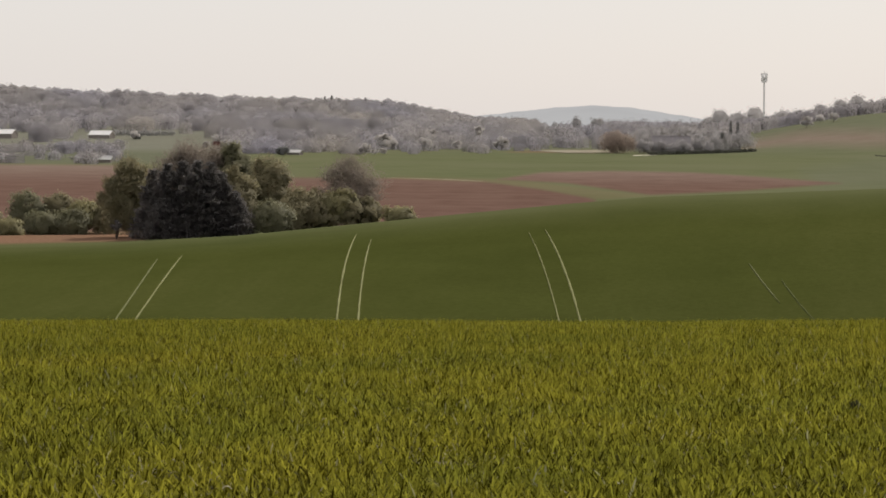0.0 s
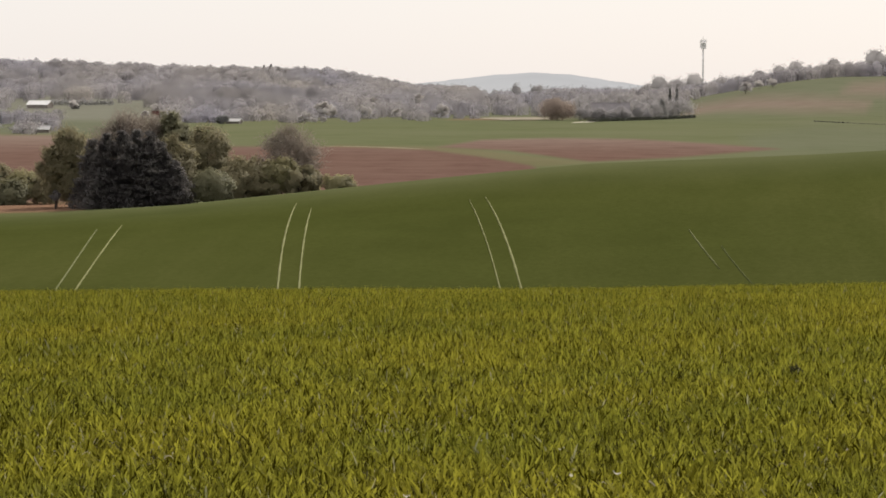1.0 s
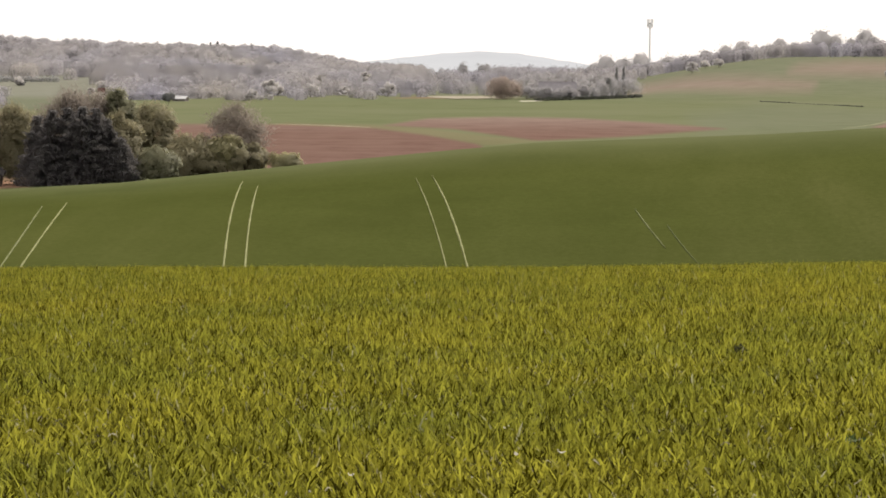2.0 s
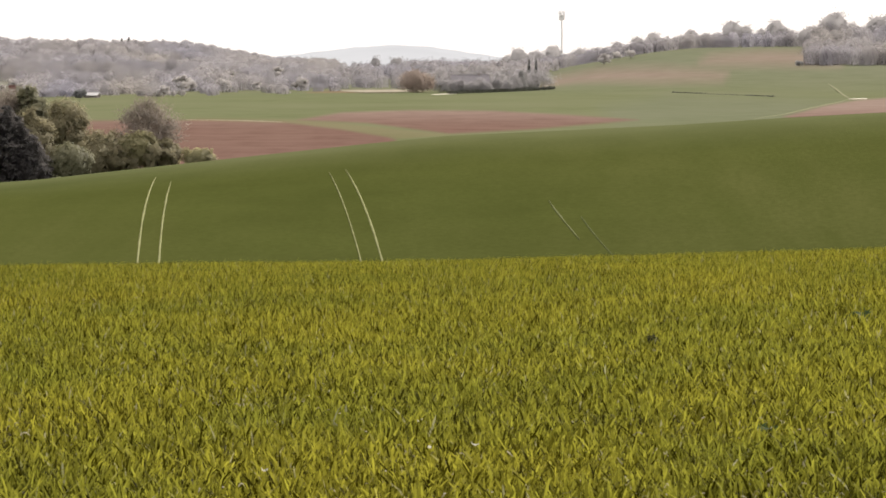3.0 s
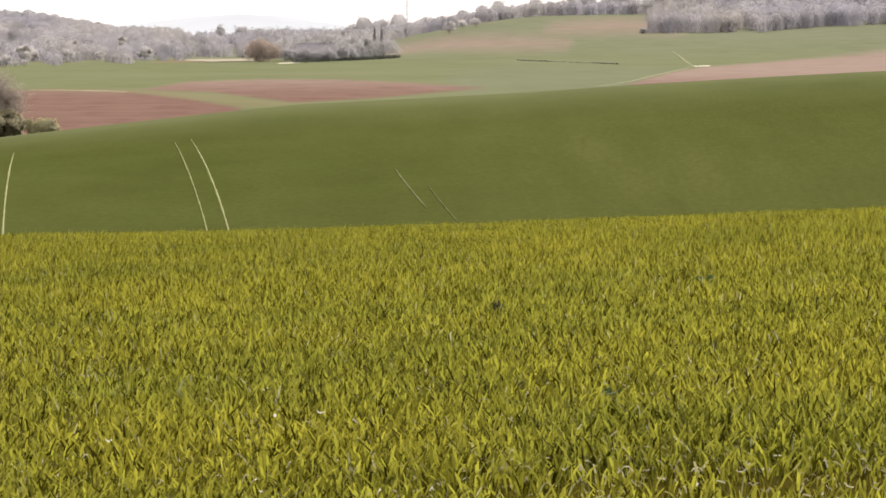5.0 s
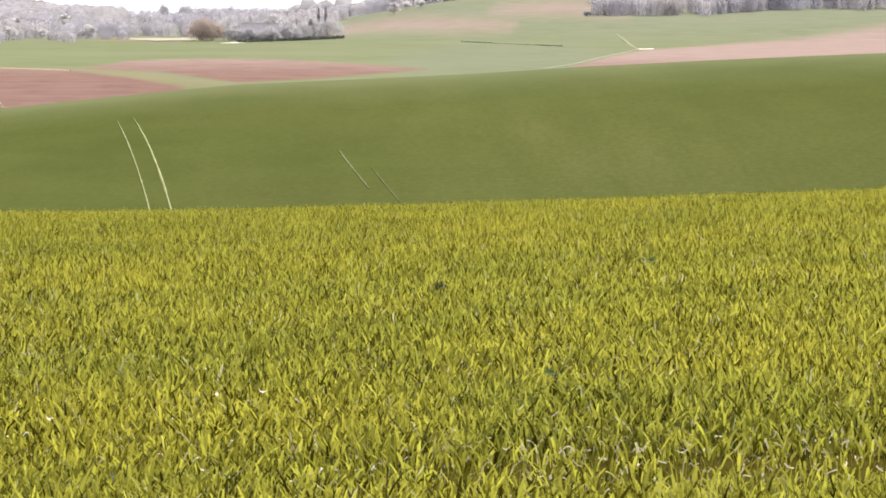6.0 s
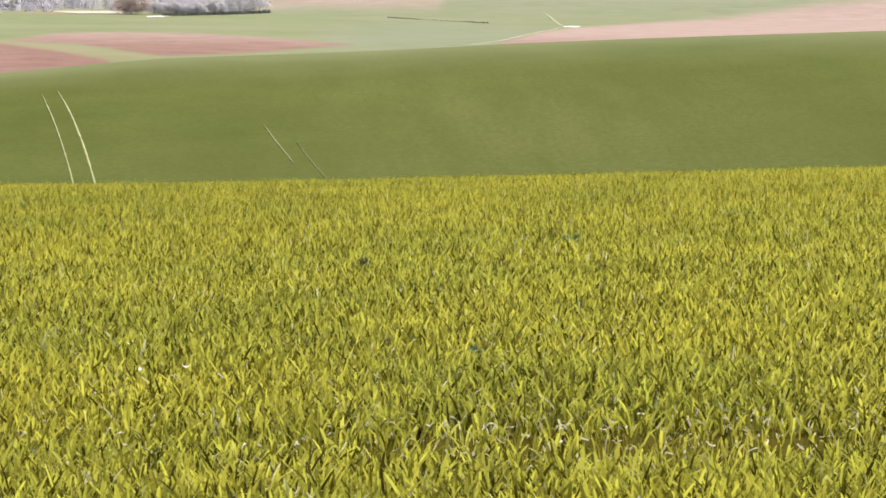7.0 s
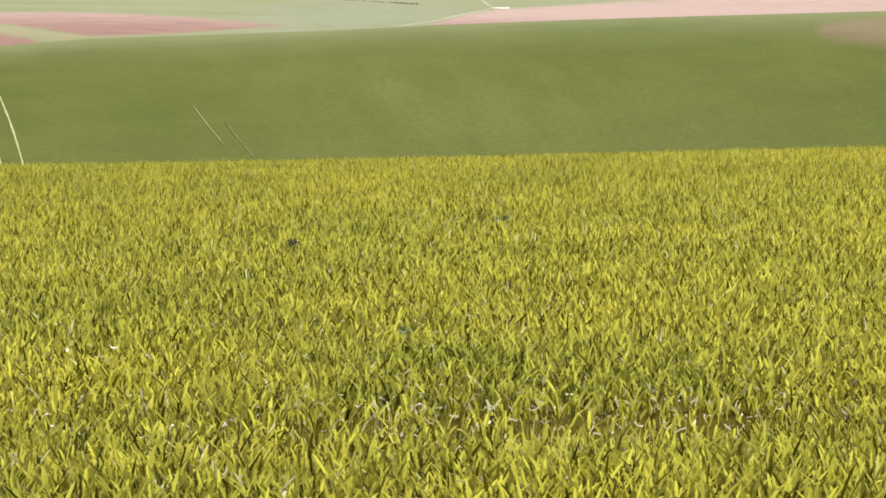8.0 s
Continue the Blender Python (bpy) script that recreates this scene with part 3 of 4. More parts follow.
def spruce(name, m, height, width, needle, label, seed, group="", dense=1.0):
    rng = np.random.default_rng(seed)
    root = thing(name, m, label, "conifer", group)
    bm = bmesh.new()
    tube(bm, [(0, 0, -0.3), (0, 0, height * 0.5), (0, 0, height * 0.98)], [0.02 * height, 0.012 * height, 0.002 * height], 7)
    part("trunk", bm, BARK, root)
    pts = []
    z = 0.25
    while z < height * 0.97:
        share = 1 - z / height
        reach = width / 2 * (share ** 0.6) * rng.uniform(0.85, 1.12) + 0.08
        for k in range(max(5, int(11 * share ** 0.5))):
            a = rng.uniform(0, 2 * np.pi)
            n = int((26 + 44 * reach) * dense)
            s = rng.random(n) ** 0.6
            out = reach * s
            droop = -0.28 * out + 0.10 * reach * s ** 3
            spread = 0.10 + 0.24 * out
            pts.append(np.stack([np.cos(a) * out + rng.normal(0, 1, n) * spread * 0.5, np.sin(a) * out + rng.normal(0, 1, n) * spread * 0.5, z + droop + rng.normal(0, 0.10, n)], -1))
        z += height * 0.042
    pts = np.concatenate(pts)
    v, f = diamonds(rng, pts, 0.010 * height + 0.05, 1.4)
    out = pts * np.array([1, 1, 0.0])
    out = out / (np.linalg.norm(out, axis=1)[:, None] + 0.05) * 0.3 + np.array([0, 0.05, 0.6])
    link_mesh("crown", v, f, None, needle, root, smooth=True, airy=True, ways=np.repeat(out, 4, axis=0))
    return root


def heart():
    """A closed ball of corners and faces whose skirt reaches the ground, the inside of a far crown."""
    bm = bmesh.new()
    bmesh.ops.create_icosphere(bm, subdivisions=2, radius=1.0)
    ball = np.array([tuple(v.co) for v in bm.verts])
    skin = np.array([[v.index for v in f.verts] for f in bm.faces])
    bm.free()
    low = ball[:, 2] < -0.15
    wide = np.maximum(np.hypot(ball[:, 0], ball[:, 1]), 0.25)
    ball[low, 0], ball[low, 1] = ball[low, 0] / wide[low] * 0.95, ball[low, 1] / wide[low] * 0.95
    ball[low, 2] = -1.5
    return ball, skin


def lumps(rng, ball):
    """How far each corner of the heart stands out: lumpy and never round."""
    return 0.74 + 0.07 * np.sin(3.1 * ball @ rng.normal(size=3) + 6 * rng.random()) + 0.05 * np.sin(5.3 * ball @ rng.normal(size=3)) + 0.03 * rng.normal(size=len(ball))


def woodland(name, places, material, label, seed, leaf=0.38, per=120, core=0.73, category="woodland"):
    """Many crowns of a far wood in one mesh: places (bearing, distance, height, width, shade)."""
    rng = np.random.default_rng(seed)
    ball, skin = heart()
    C, S, W, M, F, D, H = [], [], [], [], [], [], []
    for i, (a, d, h, w, shade) in enumerate(places):
        p = np.array(at(a, d))
        lump = lumps(rng, ball) * core / 0.74
        M.append(p + ball * lump[:, None] * np.array([w / 2, w / 2, h * 0.52]) + np.array([0, 0, h * 0.44]))
        F.append(skin + i * len(ball))
        D.append(np.full(len(ball), shade))
        # sprays of bare twigs round it
        pts, ways = crown_points(rng, h * 0.97, w, 0.0, 10, per // 10)
        C.append(p + pts)
        W.append(ways)
        S.append(np.full(len(pts), shade) * np.repeat(rng.uniform(0.97, 1.03, 10), per // 10))
        warm = noise.noise(Vector((0.7 * a, 0.004 * d, seed)))
        H.append(np.concatenate([np.full(4 * len(pts), warm), np.full(len(ball), warm)]))
    ways = np.concatenate(W)
    v, f = diamonds(rng, np.concatenate(C), leaf, 1.2, out=ways, loose=1.2)
    inner = np.concatenate(M)
    soft = np.concatenate([np.repeat(0.25 * ways, 4, axis=0), np.tile([0.0, 0.0, 0.0], (len(inner), 1))]) + np.array([0.0, -0.25, 0.8])
    hue = np.concatenate([h[:4 * (per // 10) * 10] for h in H] + [h[4 * (per // 10) * 10:] for h in H])
    shade = np.concatenate([np.repeat(np.concatenate(S), 4), np.concatenate(D)])
    ob = link_mesh(name, np.concatenate([v, inner]), f, np.concatenate(F) + len(v), material, smooth=True, airy=True, ways=soft, own=0.10)
    v = np.concatenate([v, inner])
    at_ = ob.data.attributes.new("tint", "FLOAT_COLOR", "POINT")
    c = np.ones((len(v), 4), np.float32)
    sh = shade
    c[:, 0], c[:, 1], c[:, 2] = sh * (1 + 0.06 * hue), sh * (0.985 + 0.03 * hue), sh * (1.0 + 0.10 * (1 - sh) - 0.10 * hue)
    at_.data.foreach_set("color", c.ravel())
    return tagged(ob, label, category, kind="stuff")


# ---------------------------------------------------------------- buildings and mast
def house(name, m, length, depth, eaves, ridge, roof, wall, label, category, windows=(), group="", chimney=False):
    """A gabled building with overhanging roof slabs; its long side faces the camera."""
    root = thing(name, m, label, category, group)
    bm = bmesh.new()
    l, w = length / 2, depth / 2
    pts = [(-w, -0.4), (w, -0.4), (w, eaves), (0, ridge), (-w, eaves)]
    ends = [[bm.verts.new((s * l, y, z)) for y, z in pts] for s in (-1, 1)]
    for k in range(5):
        bm.faces.new((ends[0][k], ends[1][k], ends[1][(k + 1) % 5], ends[0][(k + 1) % 5]))
    bm.faces.new(list(reversed(ends[0])))
    bm.faces.new(ends[1])
    bmesh.ops.recalc_face_normals(bm, faces=bm.faces)
    part("wall", bm, wall, root)
    drop = (ridge - eaves) / w
    for s in (-1, 1):
        bm = bmesh.new()
        o, t = 0.45, 0.18
        a = [bm.verts.new((e * (l + 0.35), y, z)) for e in (-1, 1) for y, z in ((0, ridge + 0.03), (0, ridge + t + 0.03), (s * (w + o), eaves - o * drop + t), (s * (w + o), eaves - o * drop + 0.03))]
        for k in range(4):
            bm.faces.new((a[k], a[(k + 1) % 4], a[4 + (k + 1) % 4], a[4 + k]))
        bm.faces.new(a[:4])
        bm.faces.new(a[4:])
        bmesh.ops.recalc_face_normals(bm, faces=bm.faces)
        slab = part("roof", bm, roof, root)
    bm = bmesh.new()
    tube(bm, [(-l - 0.36, 0, ridge + 0.2), (l + 0.36, 0, ridge + 0.2)], [0.14, 0.14], 8)
    part("ridge_cap", bm, roof, slab)
    if chimney:
        bm = bmesh.new()
        block(bm, l * 0.45, l * 0.45 + 0.6, -0.3, 0.3, ridge - 0.5, ridge + 0.9, 0.03)
        part("chimney", bm, wall, slab, "rendered chimney stack")
    for x, z, ww, hh in windows:
        bm = bmesh.new()
        block(bm, x - ww / 2, x + ww / 2, -w - 0.05, -w + 0.05, z, z + hh)
        pane = part("window", bm, WINDOW, root, "dark window pane")
        bm = bmesh.new()
        for x0, x1, z0, z1 in ((x - ww / 2 - 0.1, x - ww / 2, z - 0.1, z + hh + 0.1), (x + ww / 2, x + ww / 2 + 0.1, z - 0.1, z + hh + 0.1), (x - ww / 2, x + ww / 2, z + hh, z + hh + 0.1), (x - 0.04, x + 0.04, z, z + hh)):
            block(bm, x0, x1, -w - 0.09, -w - 0.02, z0, z1)
        part("window_frame", bm, ROOF_PALE, pane)
        bm = bmesh.new()
        block(bm, x - ww / 2 - 0.15, x + ww / 2 + 0.15, -w - 0.2, -w + 0.02, z - 0.18, z - 0.1, 0.01)
        part("sill", bm, ROOF_PALE, pane)
    return root


def radio_mast(m, height):
    root = thing("radio_mast", m, "slender pale grey telecom mast with antennas above the trees", "mast")
    bm = bmesh.new()
    tube(bm, [(0, 0, -1), (0, 0, height * 0.4), (0, 0, height * 0.86)], [0.85, 0.68, 0.55], 10)
    part("pole", bm, STEEL, root)
    for z in (0.80, 0.88):
        bm = bmesh.new()
        tube(bm, [(0, 0, height * z), (0, 0, height * z + 0.5)], [1.9, 1.9], 14)
        part("platform", bm, STEEL, root)
    for ring, z in ((1.9, 0.815), (2.1, 0.89)):
        for k in range(6):
            bm = bmesh.new()
            a = k * math.pi / 3 + ring
            x, y = ring * math.cos(a), ring * math.sin(a)
            block(bm, x - 0.4, x + 0.4, y - 0.3, y + 0.3, height * z, height * z + 3.0, 0.08)
            part("antenna", bm, STEEL, root)
    bm = bmesh.new()
    tube(bm, [(0, 0, height * 0.86), (0, 0, height * 0.95), (0, 0, height)], [0.35, 0.28, 0.12], 6)
    part("top_rod", bm, STEEL, root)


def hedge(name, points, height, thick, leaf, label, seed, per=26, size=0.28):
    """A low hedge along places on the ground: stems and clumps of leaves."""
    rng = np.random.default_rng(seed)
    root = thing(name, Matrix.Identity(4), label, "hedge")
    pos = [at(a, d) for a, d in points]
    pts = []
    bm = bmesh.new()
    for p, q in zip(pos, pos[1:]):
        n = max(2, int((q - p).length / 0.8))
        for k in range(n):
            c = p.lerp(q, k / n)
            hh = height * rng.uniform(0.8, 1.15)
            g = rng.normal(size=(per, 3)) * np.array([0.45, thick / 3, hh / 4]) + np.array([c.x, c.y, c.z + hh * 0.5])
            pts.append(g)
            if k % 3 == 0:
                tube(bm, [(c.x, c.y, c.z - 0.2), (c.x + 0.1, c.y, c.z + hh * 0.7)], [0.05, 0.02], 4)
    tagged(part("stems", bm, BARK, root), kind="stuff")
    v, f = diamonds(rng, np.concatenate(pts), size)
    link_mesh("foliage", v, f, None, leaf, root)
    return root


# ---------------------------------------------------------------- land, tracks
ground()
far_hill()
wheel_track([(-7.712, 211.5), (-7.618, 229), (-7.490, 248), (-7.285, 269.5)], 196, 271)
wheel_track([(-7.232, 211), (-7.150, 228), (-7.066, 247), (-6.955, 260.5)], 196, 263)
wheel_track([(-2.652, 210.5), (-2.880, 224.5), (-3.050, 238), (-3.361, 258)], 196, 258, None, 0.13)
wheel_track([(-2.178, 211), (-2.410, 225), (-2.670, 241), (-2.985, 259)], 196, 260)
wheel_track([(-12.633, 213.5), (-12.285, 228.5), (-11.90, 249)], 200, 256, DULL_TRACK, 0.15)
wheel_track([(-12.213, 212.5), (-11.878, 225.5), (-11.569, 241), (-11.26, 257)], 200, 259, TRACK, 0.14)
wheel_track([(2.301, 218), (1.952, 225.5), (1.669, 233)], 217, 234, DULL_TRACK, 0.11, "faint wheel track in green wheat")
wheel_track([(2.985, 213.5), (2.713, 218.5), (2.429, 225)], 211, 227, FAINT_TRACK, 0.08, "faint wheel track in green wheat")
strip("gravel_patch", [(8.43, 858), (8.54, 861), (8.65, 863), (8.78, 866)], 5.0, GRAVEL, "bright pale gravel where field tracks meet", "gravel", 0.10)
strip("field_track", [(8.45, 862), (8.35, 900), (8.25, 960), (8.10, 1040), (7.95, 1080)], 1.1, GRASS_PATH, "pale grassy farm track between fields", "track", 0.10)
strip("field_track", [(6.3, 618), (7.0, 662), (7.6, 735), (8.2, 810), (8.42, 856)], 0.6, GRASS_PATH, "pale grassy farm track beside ploughed soil", "track", 0.10)
strip("grass_baulk", [(-6.6, 624), (-6.0, 621), (-5.4, 615), (-4.9, 608), (-4.4, 600)], 2.4, DRY_VERGE, "thin pale grass strip above a ploughed field", "verge", 0.08)
strip("stubble_strip", [(-3.1, 1062), (-2.8, 1062), (-2.5, 1062), (-2.2, 1062), (-1.9, 1062), (-1.6, 1062), (-1.3, 1062)], 118.0, PALE_STUBBLE, "strip of pale dry stubble before grey thickets", "stubble", 0.15)
strip("grass_verge", [(10.8, 330), (11.4, 330), (12.1, 329), (12.8, 328), (13.3, 327)], 1.2, GRASS_PATH, "thin strip of pale dry grass on the crest", "verge", 0.25)

# ---------------------------------------------------------------- the grove behind the wheat
GROVE = "trees of the grove"
OLIVE_TREE = "olive-brown tree in thin young leaf beside dark spruces"
broadleaf("broadleaf_tree", put(-12.40, 318), 10.9, 5.4, OLIVE_LEAF, OLIVE_TREE, 11, low=0.2, twiggy=0.3, group=GROVE)
broadleaf("broadleaf_tree", put(-12.72, 319), 8.6, 4.4, OLIVE_LEAF, OLIVE_TREE, 31, low=0.0, clumps=70, twiggy=0.3, group=GROVE)
broadleaf("bare_tree", put(-11.08, 326), 13.0, 9.2, TWIG, "grey-brown bare tree behind the spruces", 12, low=2.0, clumps=120, per=140, size=0.19, twiggy=0.35, group=GROVE)
broadleaf("bare_tree", put(-10.56, 327), 13.2, 7.4, TWIG, "grey-brown bare tree behind the spruces", 13, low=2.0, clumps=100, per=140, size=0.19, twiggy=0.35, group=GROVE)
for i, (a, d, h, w) in enumerate(((-11.90, 312, 8.8, 5.0), (-11.58, 310, 9.5, 5.6), (-11.20, 311, 9.9, 5.8), (-10.90, 308, 9.8, 5.8), (-10.62, 309, 9.6, 5.4), (-10.36, 310, 8.2, 5.2), (-10.05, 308, 5.6, 5.4), (-11.70, 308, 5.2, 5.0))):
    spruce("spruce", put(a, d, 40 * i), h, w, NEEDLES, "dense dark spruce standing at the edge of wheat", 30 + i, GROVE)
broadleaf("broadleaf_tree", put(-10.04, 313), 9.4, 5.6, OLIVE_LEAF, "olive-tan tree with a round young crown", 14, low=0.2, group=GROVE)
broadleaf("broadleaf_tree", put(-10.06, 325), 14.0, 4.6, GREEN_LEAF, "slim dark green tree rising over the grove", 15, low=1.0, group=GROVE)
broadleaf("broadleaf_tree", put(-9.72, 326), 12.0, 4.4, GREEN_LEAF, "slim dark green tree rising over the grove", 35, low=1.0, group=GROVE, clumps=80)
broadleaf("broadleaf_tree", put(-9.32, 319), 10.9, 6.2, OLIVE_LEAF, "broad olive-green tree in young leaf", 16, low=0.5, group=GROVE)
broadleaf("shrub", put(-9.22, 311), 4.4, 5.8, GREEN_LEAF, "grey-green rounded shrub at the edge of wheat", 17, low=-0.2, clumps=70, category="shrub", group=GROVE)
broadleaf("shrub", put(-8.35, 317), 5.9, 6.6, OLIVE_LEAF, "olive-yellow shrub with upright shoots", 18, low=-0.2, clumps=80, category="shrub", group=GROVE, twiggy=0.3)
for a, h, w in ((-8.95, 2.8, 4.2), (-8.02, 3.2, 4.2), (-7.25, 3.0, 4.0)):
    broadleaf("shrub", put(a, 315), h, w, OLIVE_LEAF, "low olive bush at the foot of the grove", int(500 - 10 * a), low=-0.4, clumps=40, category="shrub", group=GROVE)
broadleaf("shrub", put(-8.78, 315), 4.6, 5.2, OLIVE_LEAF, "olive-yellow shrub with upright shoots", 68, low=-0.2, clumps=50, category="shrub", group=GROVE, twiggy=0.3)
broadleaf("shrub", put(-7.65, 316), 5.2, 4.8, YOUNG_LEAF, "yellow-green shrub in young leaf", 19, low=-0.2, clumps=70, category="shrub", group=GROVE, twiggy=0.3)
broadleaf("bare_tree", put(-7.44, 321), 9.7, 8.2, TWIG, "brown bare-twigged tree at the end of the grove", 20, low=0.0, clumps=120, size=0.17, twiggy=0.3, group=GROVE)
broadleaf("shrub", put(-7.02, 317), 4.0, 3.4, OLIVE_LEAF, "dull olive shrub below a bare tree", 26, low=-0.2, clumps=50, category="shrub", group=GROVE)
broadleaf("shrub", put(-6.35, 316), 2.1, 4.4, YOUNG_LEAF, "low yellow-brown bush on the crest", 21, low=-0.2, clumps=40, per=80, category="shrub", group=GROVE)
HEDGEROW = "shrubs of the hedgerow"
for a, d, h, w, leaf, label in ((-14.72, 347, 6.4, 5.0, GREEN_LEAF, "rounded green shrub beside dry grass"), (-14.05, 348, 5.6, 5.4, OLIVE_LEAF, "olive shrub in a hedgerow beside dry grass"),
                                (-13.40, 347, 4.9, 5.8, YOUNG_LEAF, "yellow-green shrub in a hedgerow beside dry grass"), (-13.75, 344, 3.4, 5.0, GREEN_LEAF, "low green shrub in a hedgerow beside dry grass"),
                                (-15.20, 338, 2.2, 4.6, YOUNG_LEAF, "low bright green bush in dry grass"), (-15.7, 350, 5.0, 5.6, OLIVE_LEAF, "olive shrub in a hedgerow beside dry grass"),
                                (-12.95, 346, 4.2, 4.6, OLIVE_LEAF, "olive shrub in a hedgerow beside dry grass"), (-14.4, 343, 3.2, 4.6, GREEN_LEAF, "low green shrub in a hedgerow beside dry grass")):
    broadleaf("shrub", put(a, d), h, w, leaf, label, int(300 - 10 * a), low=-0.2, clumps=70, category="shrub", group=HEDGEROW)
broadleaf("sapling", put(-12.72, 312), 2.3, 1.4, NEEDLES, "small dark sapling standing in dry grass", 28, low=1.0, clumps=14, per=50, category="sapling", size=0.12, bark=POST_WOOD, thick=0.14)

# ---------------------------------------------------------------- farmstead among trees
broadleaf("shrub", put(-1.35, 1000), 9.0, 14.5, RUST, "large russet-brown round bush by the farmstead", 41, low=0.2, clumps=90, per=60, size=0.42, category="shrub")
house("farmhouse", put(-0.15, 1010, 4), 15, 9, 3.2, 6.8, ROOF_GREY, WALL, "low grey-roofed house half hidden by bare trees", "house", ((-3.4, 0.2, 3.0, 2.5), (1.0, 1.0, 1.4, 1.4), (4.5, 1.0, 1.4, 1.4)), chimney=True)
for i, (a, d, h, w) in enumerate(((-0.85, 1024, 10.5, 9), (-0.35, 1034, 11.5, 10), (0.2, 1038, 12.5, 10), (0.7, 1050, 11.5, 9), (1.05, 1060, 10.0, 8), (-0.75, 1000, 5.5, 8), (0.50, 1030, 8.0, 8), (0.85, 1040, 7.0, 9), (0.22, 1004, 3.6, 6), (-0.68, 1006, 7.0, 6), (0.45, 1012, 6.5, 6), (0.65, 1026, 5.0, 7), (-0.42, 1000, 5.2, 6), (-0.08, 1000, 4.2, 6.5), (0.12, 1002, 5.6, 6.5))):
    broadleaf("bare_tree", put(a, d), h, w, HAZED_TWIG, "grey bare tree round the farmstead, paled for haze", 60 + i, low=0.2, clumps=60, per=46, size=0.26, group="trees of the farmstead", even=True)
broadleaf("shrub", put(1.40, 1070), 8.4, 15.0, HAZED_TWIG, "grey rounded thicket at the end of the farmstead, paled for haze", 43, low=0.0, clumps=90, per=50, size=0.28, category="shrub", even=True)
for a in (1.20, 1.36):
    spruce("cypress", put(a, 1082), 13.4, 2.1, HAZED_PINE, "narrow dark upright conifer at the farmstead", 44, "conifers of the farmstead", 1.2)
spruce("spruce", put(1.02, 1050), 8.6, 5.0, HAZED_PINE, "dark conifer at the farmstead", 46, "conifers of the farmstead", 0.9)
hedge("clipped_hedge", [(-0.62, 964), (0.1, 990), (0.9, 1022), (1.76, 1060)], 1.2, 1.2, DARK_HEDGE, "low dark clipped hedge along the farmstead", 47, per=44)
strip("gravel_patch", [(-1.02, 951), (-0.90, 955), (-0.76, 960), (-0.60, 966), (-0.45, 972)], 3.6, GRAVEL, "pale gravel drive beside a clipped hedge", "gravel", 0.10)

# ---------------------------------------------------------------- right-hand fields and skyline
hedge("field_hedge", [(4.44, 992), (4.8, 978), (5.2, 962)], 0.28, 0.9, DARK_HEDGE, "low dark bank of scrub between meadows", 48, per=7)
hedge("field_hedge", [(5.2, 962), (5.6, 948), (6.15, 928)], 0.14, 0.7, DARK_HEDGE, "very low thin scrub between meadows", 50, per=2)
hedge("field_hedge", [(6.15, 928), (6.4, 918), (6.74, 906)], 0.28, 0.9, DARK_HEDGE, "low dark bank of scrub between meadows", 53, per=7)
broadleaf("shrub", put(7.30, 1238), 2.6, 3.8, HAZED_PINE, "small dark bush alone in a field", 49, low=0.1, clumps=20, per=30, size=0.4, category="shrub")
hedge("valley_hedge", [(-12.75, 1385), (-12.1, 1388), (-11.4, 1392)], 3.0, 2.5, HAZED_PINE, "dark hedgerow across the valley meadow", 51, per=26, size=0.7)
broadleaf("shrub", put(-12.27, 1325), 2.2, 5.0, HAZED_EVERGREEN, "low dark bush in the valley meadow", 52, low=0.0, clumps=20, per=24, size=0.5, category="shrub")
radio_mast(put(1.94, 1950), 45.5)

KINDS = []
for i, (h, w) in enumerate(((13.0, 12.0), (11.0, 15.0), (15.0, 11.0), (12.0, 9.0), (10.0, 12.0))):
    KINDS.append(broadleaf("skyline_tree", put(3.2 + 0.83 * i, 1660 + 10 * i), h, w, HAZED_TWIG, "rounded grey bare tree on the wooded ridge, paled for haze", 80 + i, low=0.6, clumps=40, per=14, size=0.44, group="trees of the ridge", thick=0.22, even=True, closed=True))
rng1 = np.random.default_rng(19)
for a, d, s in ((0.6, 1640, 1.0), (1.0, 1630, 1.1), (1.4, 1640, 1.15), (1.75, 1630, 1.1), (2.35, 1620, 1.1), (2.7, 1640, 1.0), (3.6, 1640, 1.0), (4.0, 1650, 0.9), (4.6, 1650, 1.05),
                (5.5, 1665, 0.8), (5.8, 1660, 1.15), (6.1, 1665, 1.1), (6.45, 1660, 1.15), (6.75, 1665, 1.3), (7.05, 1660, 1.1), (7.5, 1560, 1.3), (7.85, 1570, 1.3), (8.2, 1560, 1.4),
                (8.55, 1570, 1.25), (8.95, 1560, 1.2), (9.35, 1570, 1.25), (9.7, 1560, 1.1), (10.1, 1570, 1.15), (10.5, 1565, 1.1), (10.95, 1570, 1.05), (11.3, 1560, 1.1), (11.8, 1570, 1.0), (12.2, 1560, 1.1), (12.7, 1565, 1.0)):
    copy_thing(KINDS[int(rng1.integers(0, 5))], put(a + float(rng1.uniform(-0.13, 0.13)), d, float(rng1.uniform(0, 360)), s * float(rng1.uniform(1.05, 1.38)) * (0.9 if a < 2.2 else 1.0), 0.5))
broadleaf("valley_tree", put(-2.29, 1500), 13.0, 8.0, HAZED_TWIG, "tall rounded tree on the valley floor", 90, low=1.0, clumps=40, per=16, size=0.44, thick=0.35, even=True, closed=True)
broadleaf("valley_tree", put(-1.80, 1510), 12.6, 11.0, HAZED_TWIG, "broad spreading tree on the valley floor", 91, low=3.0, clumps=40, per=16, size=0.44, thick=0.35, even=True, closed=True)
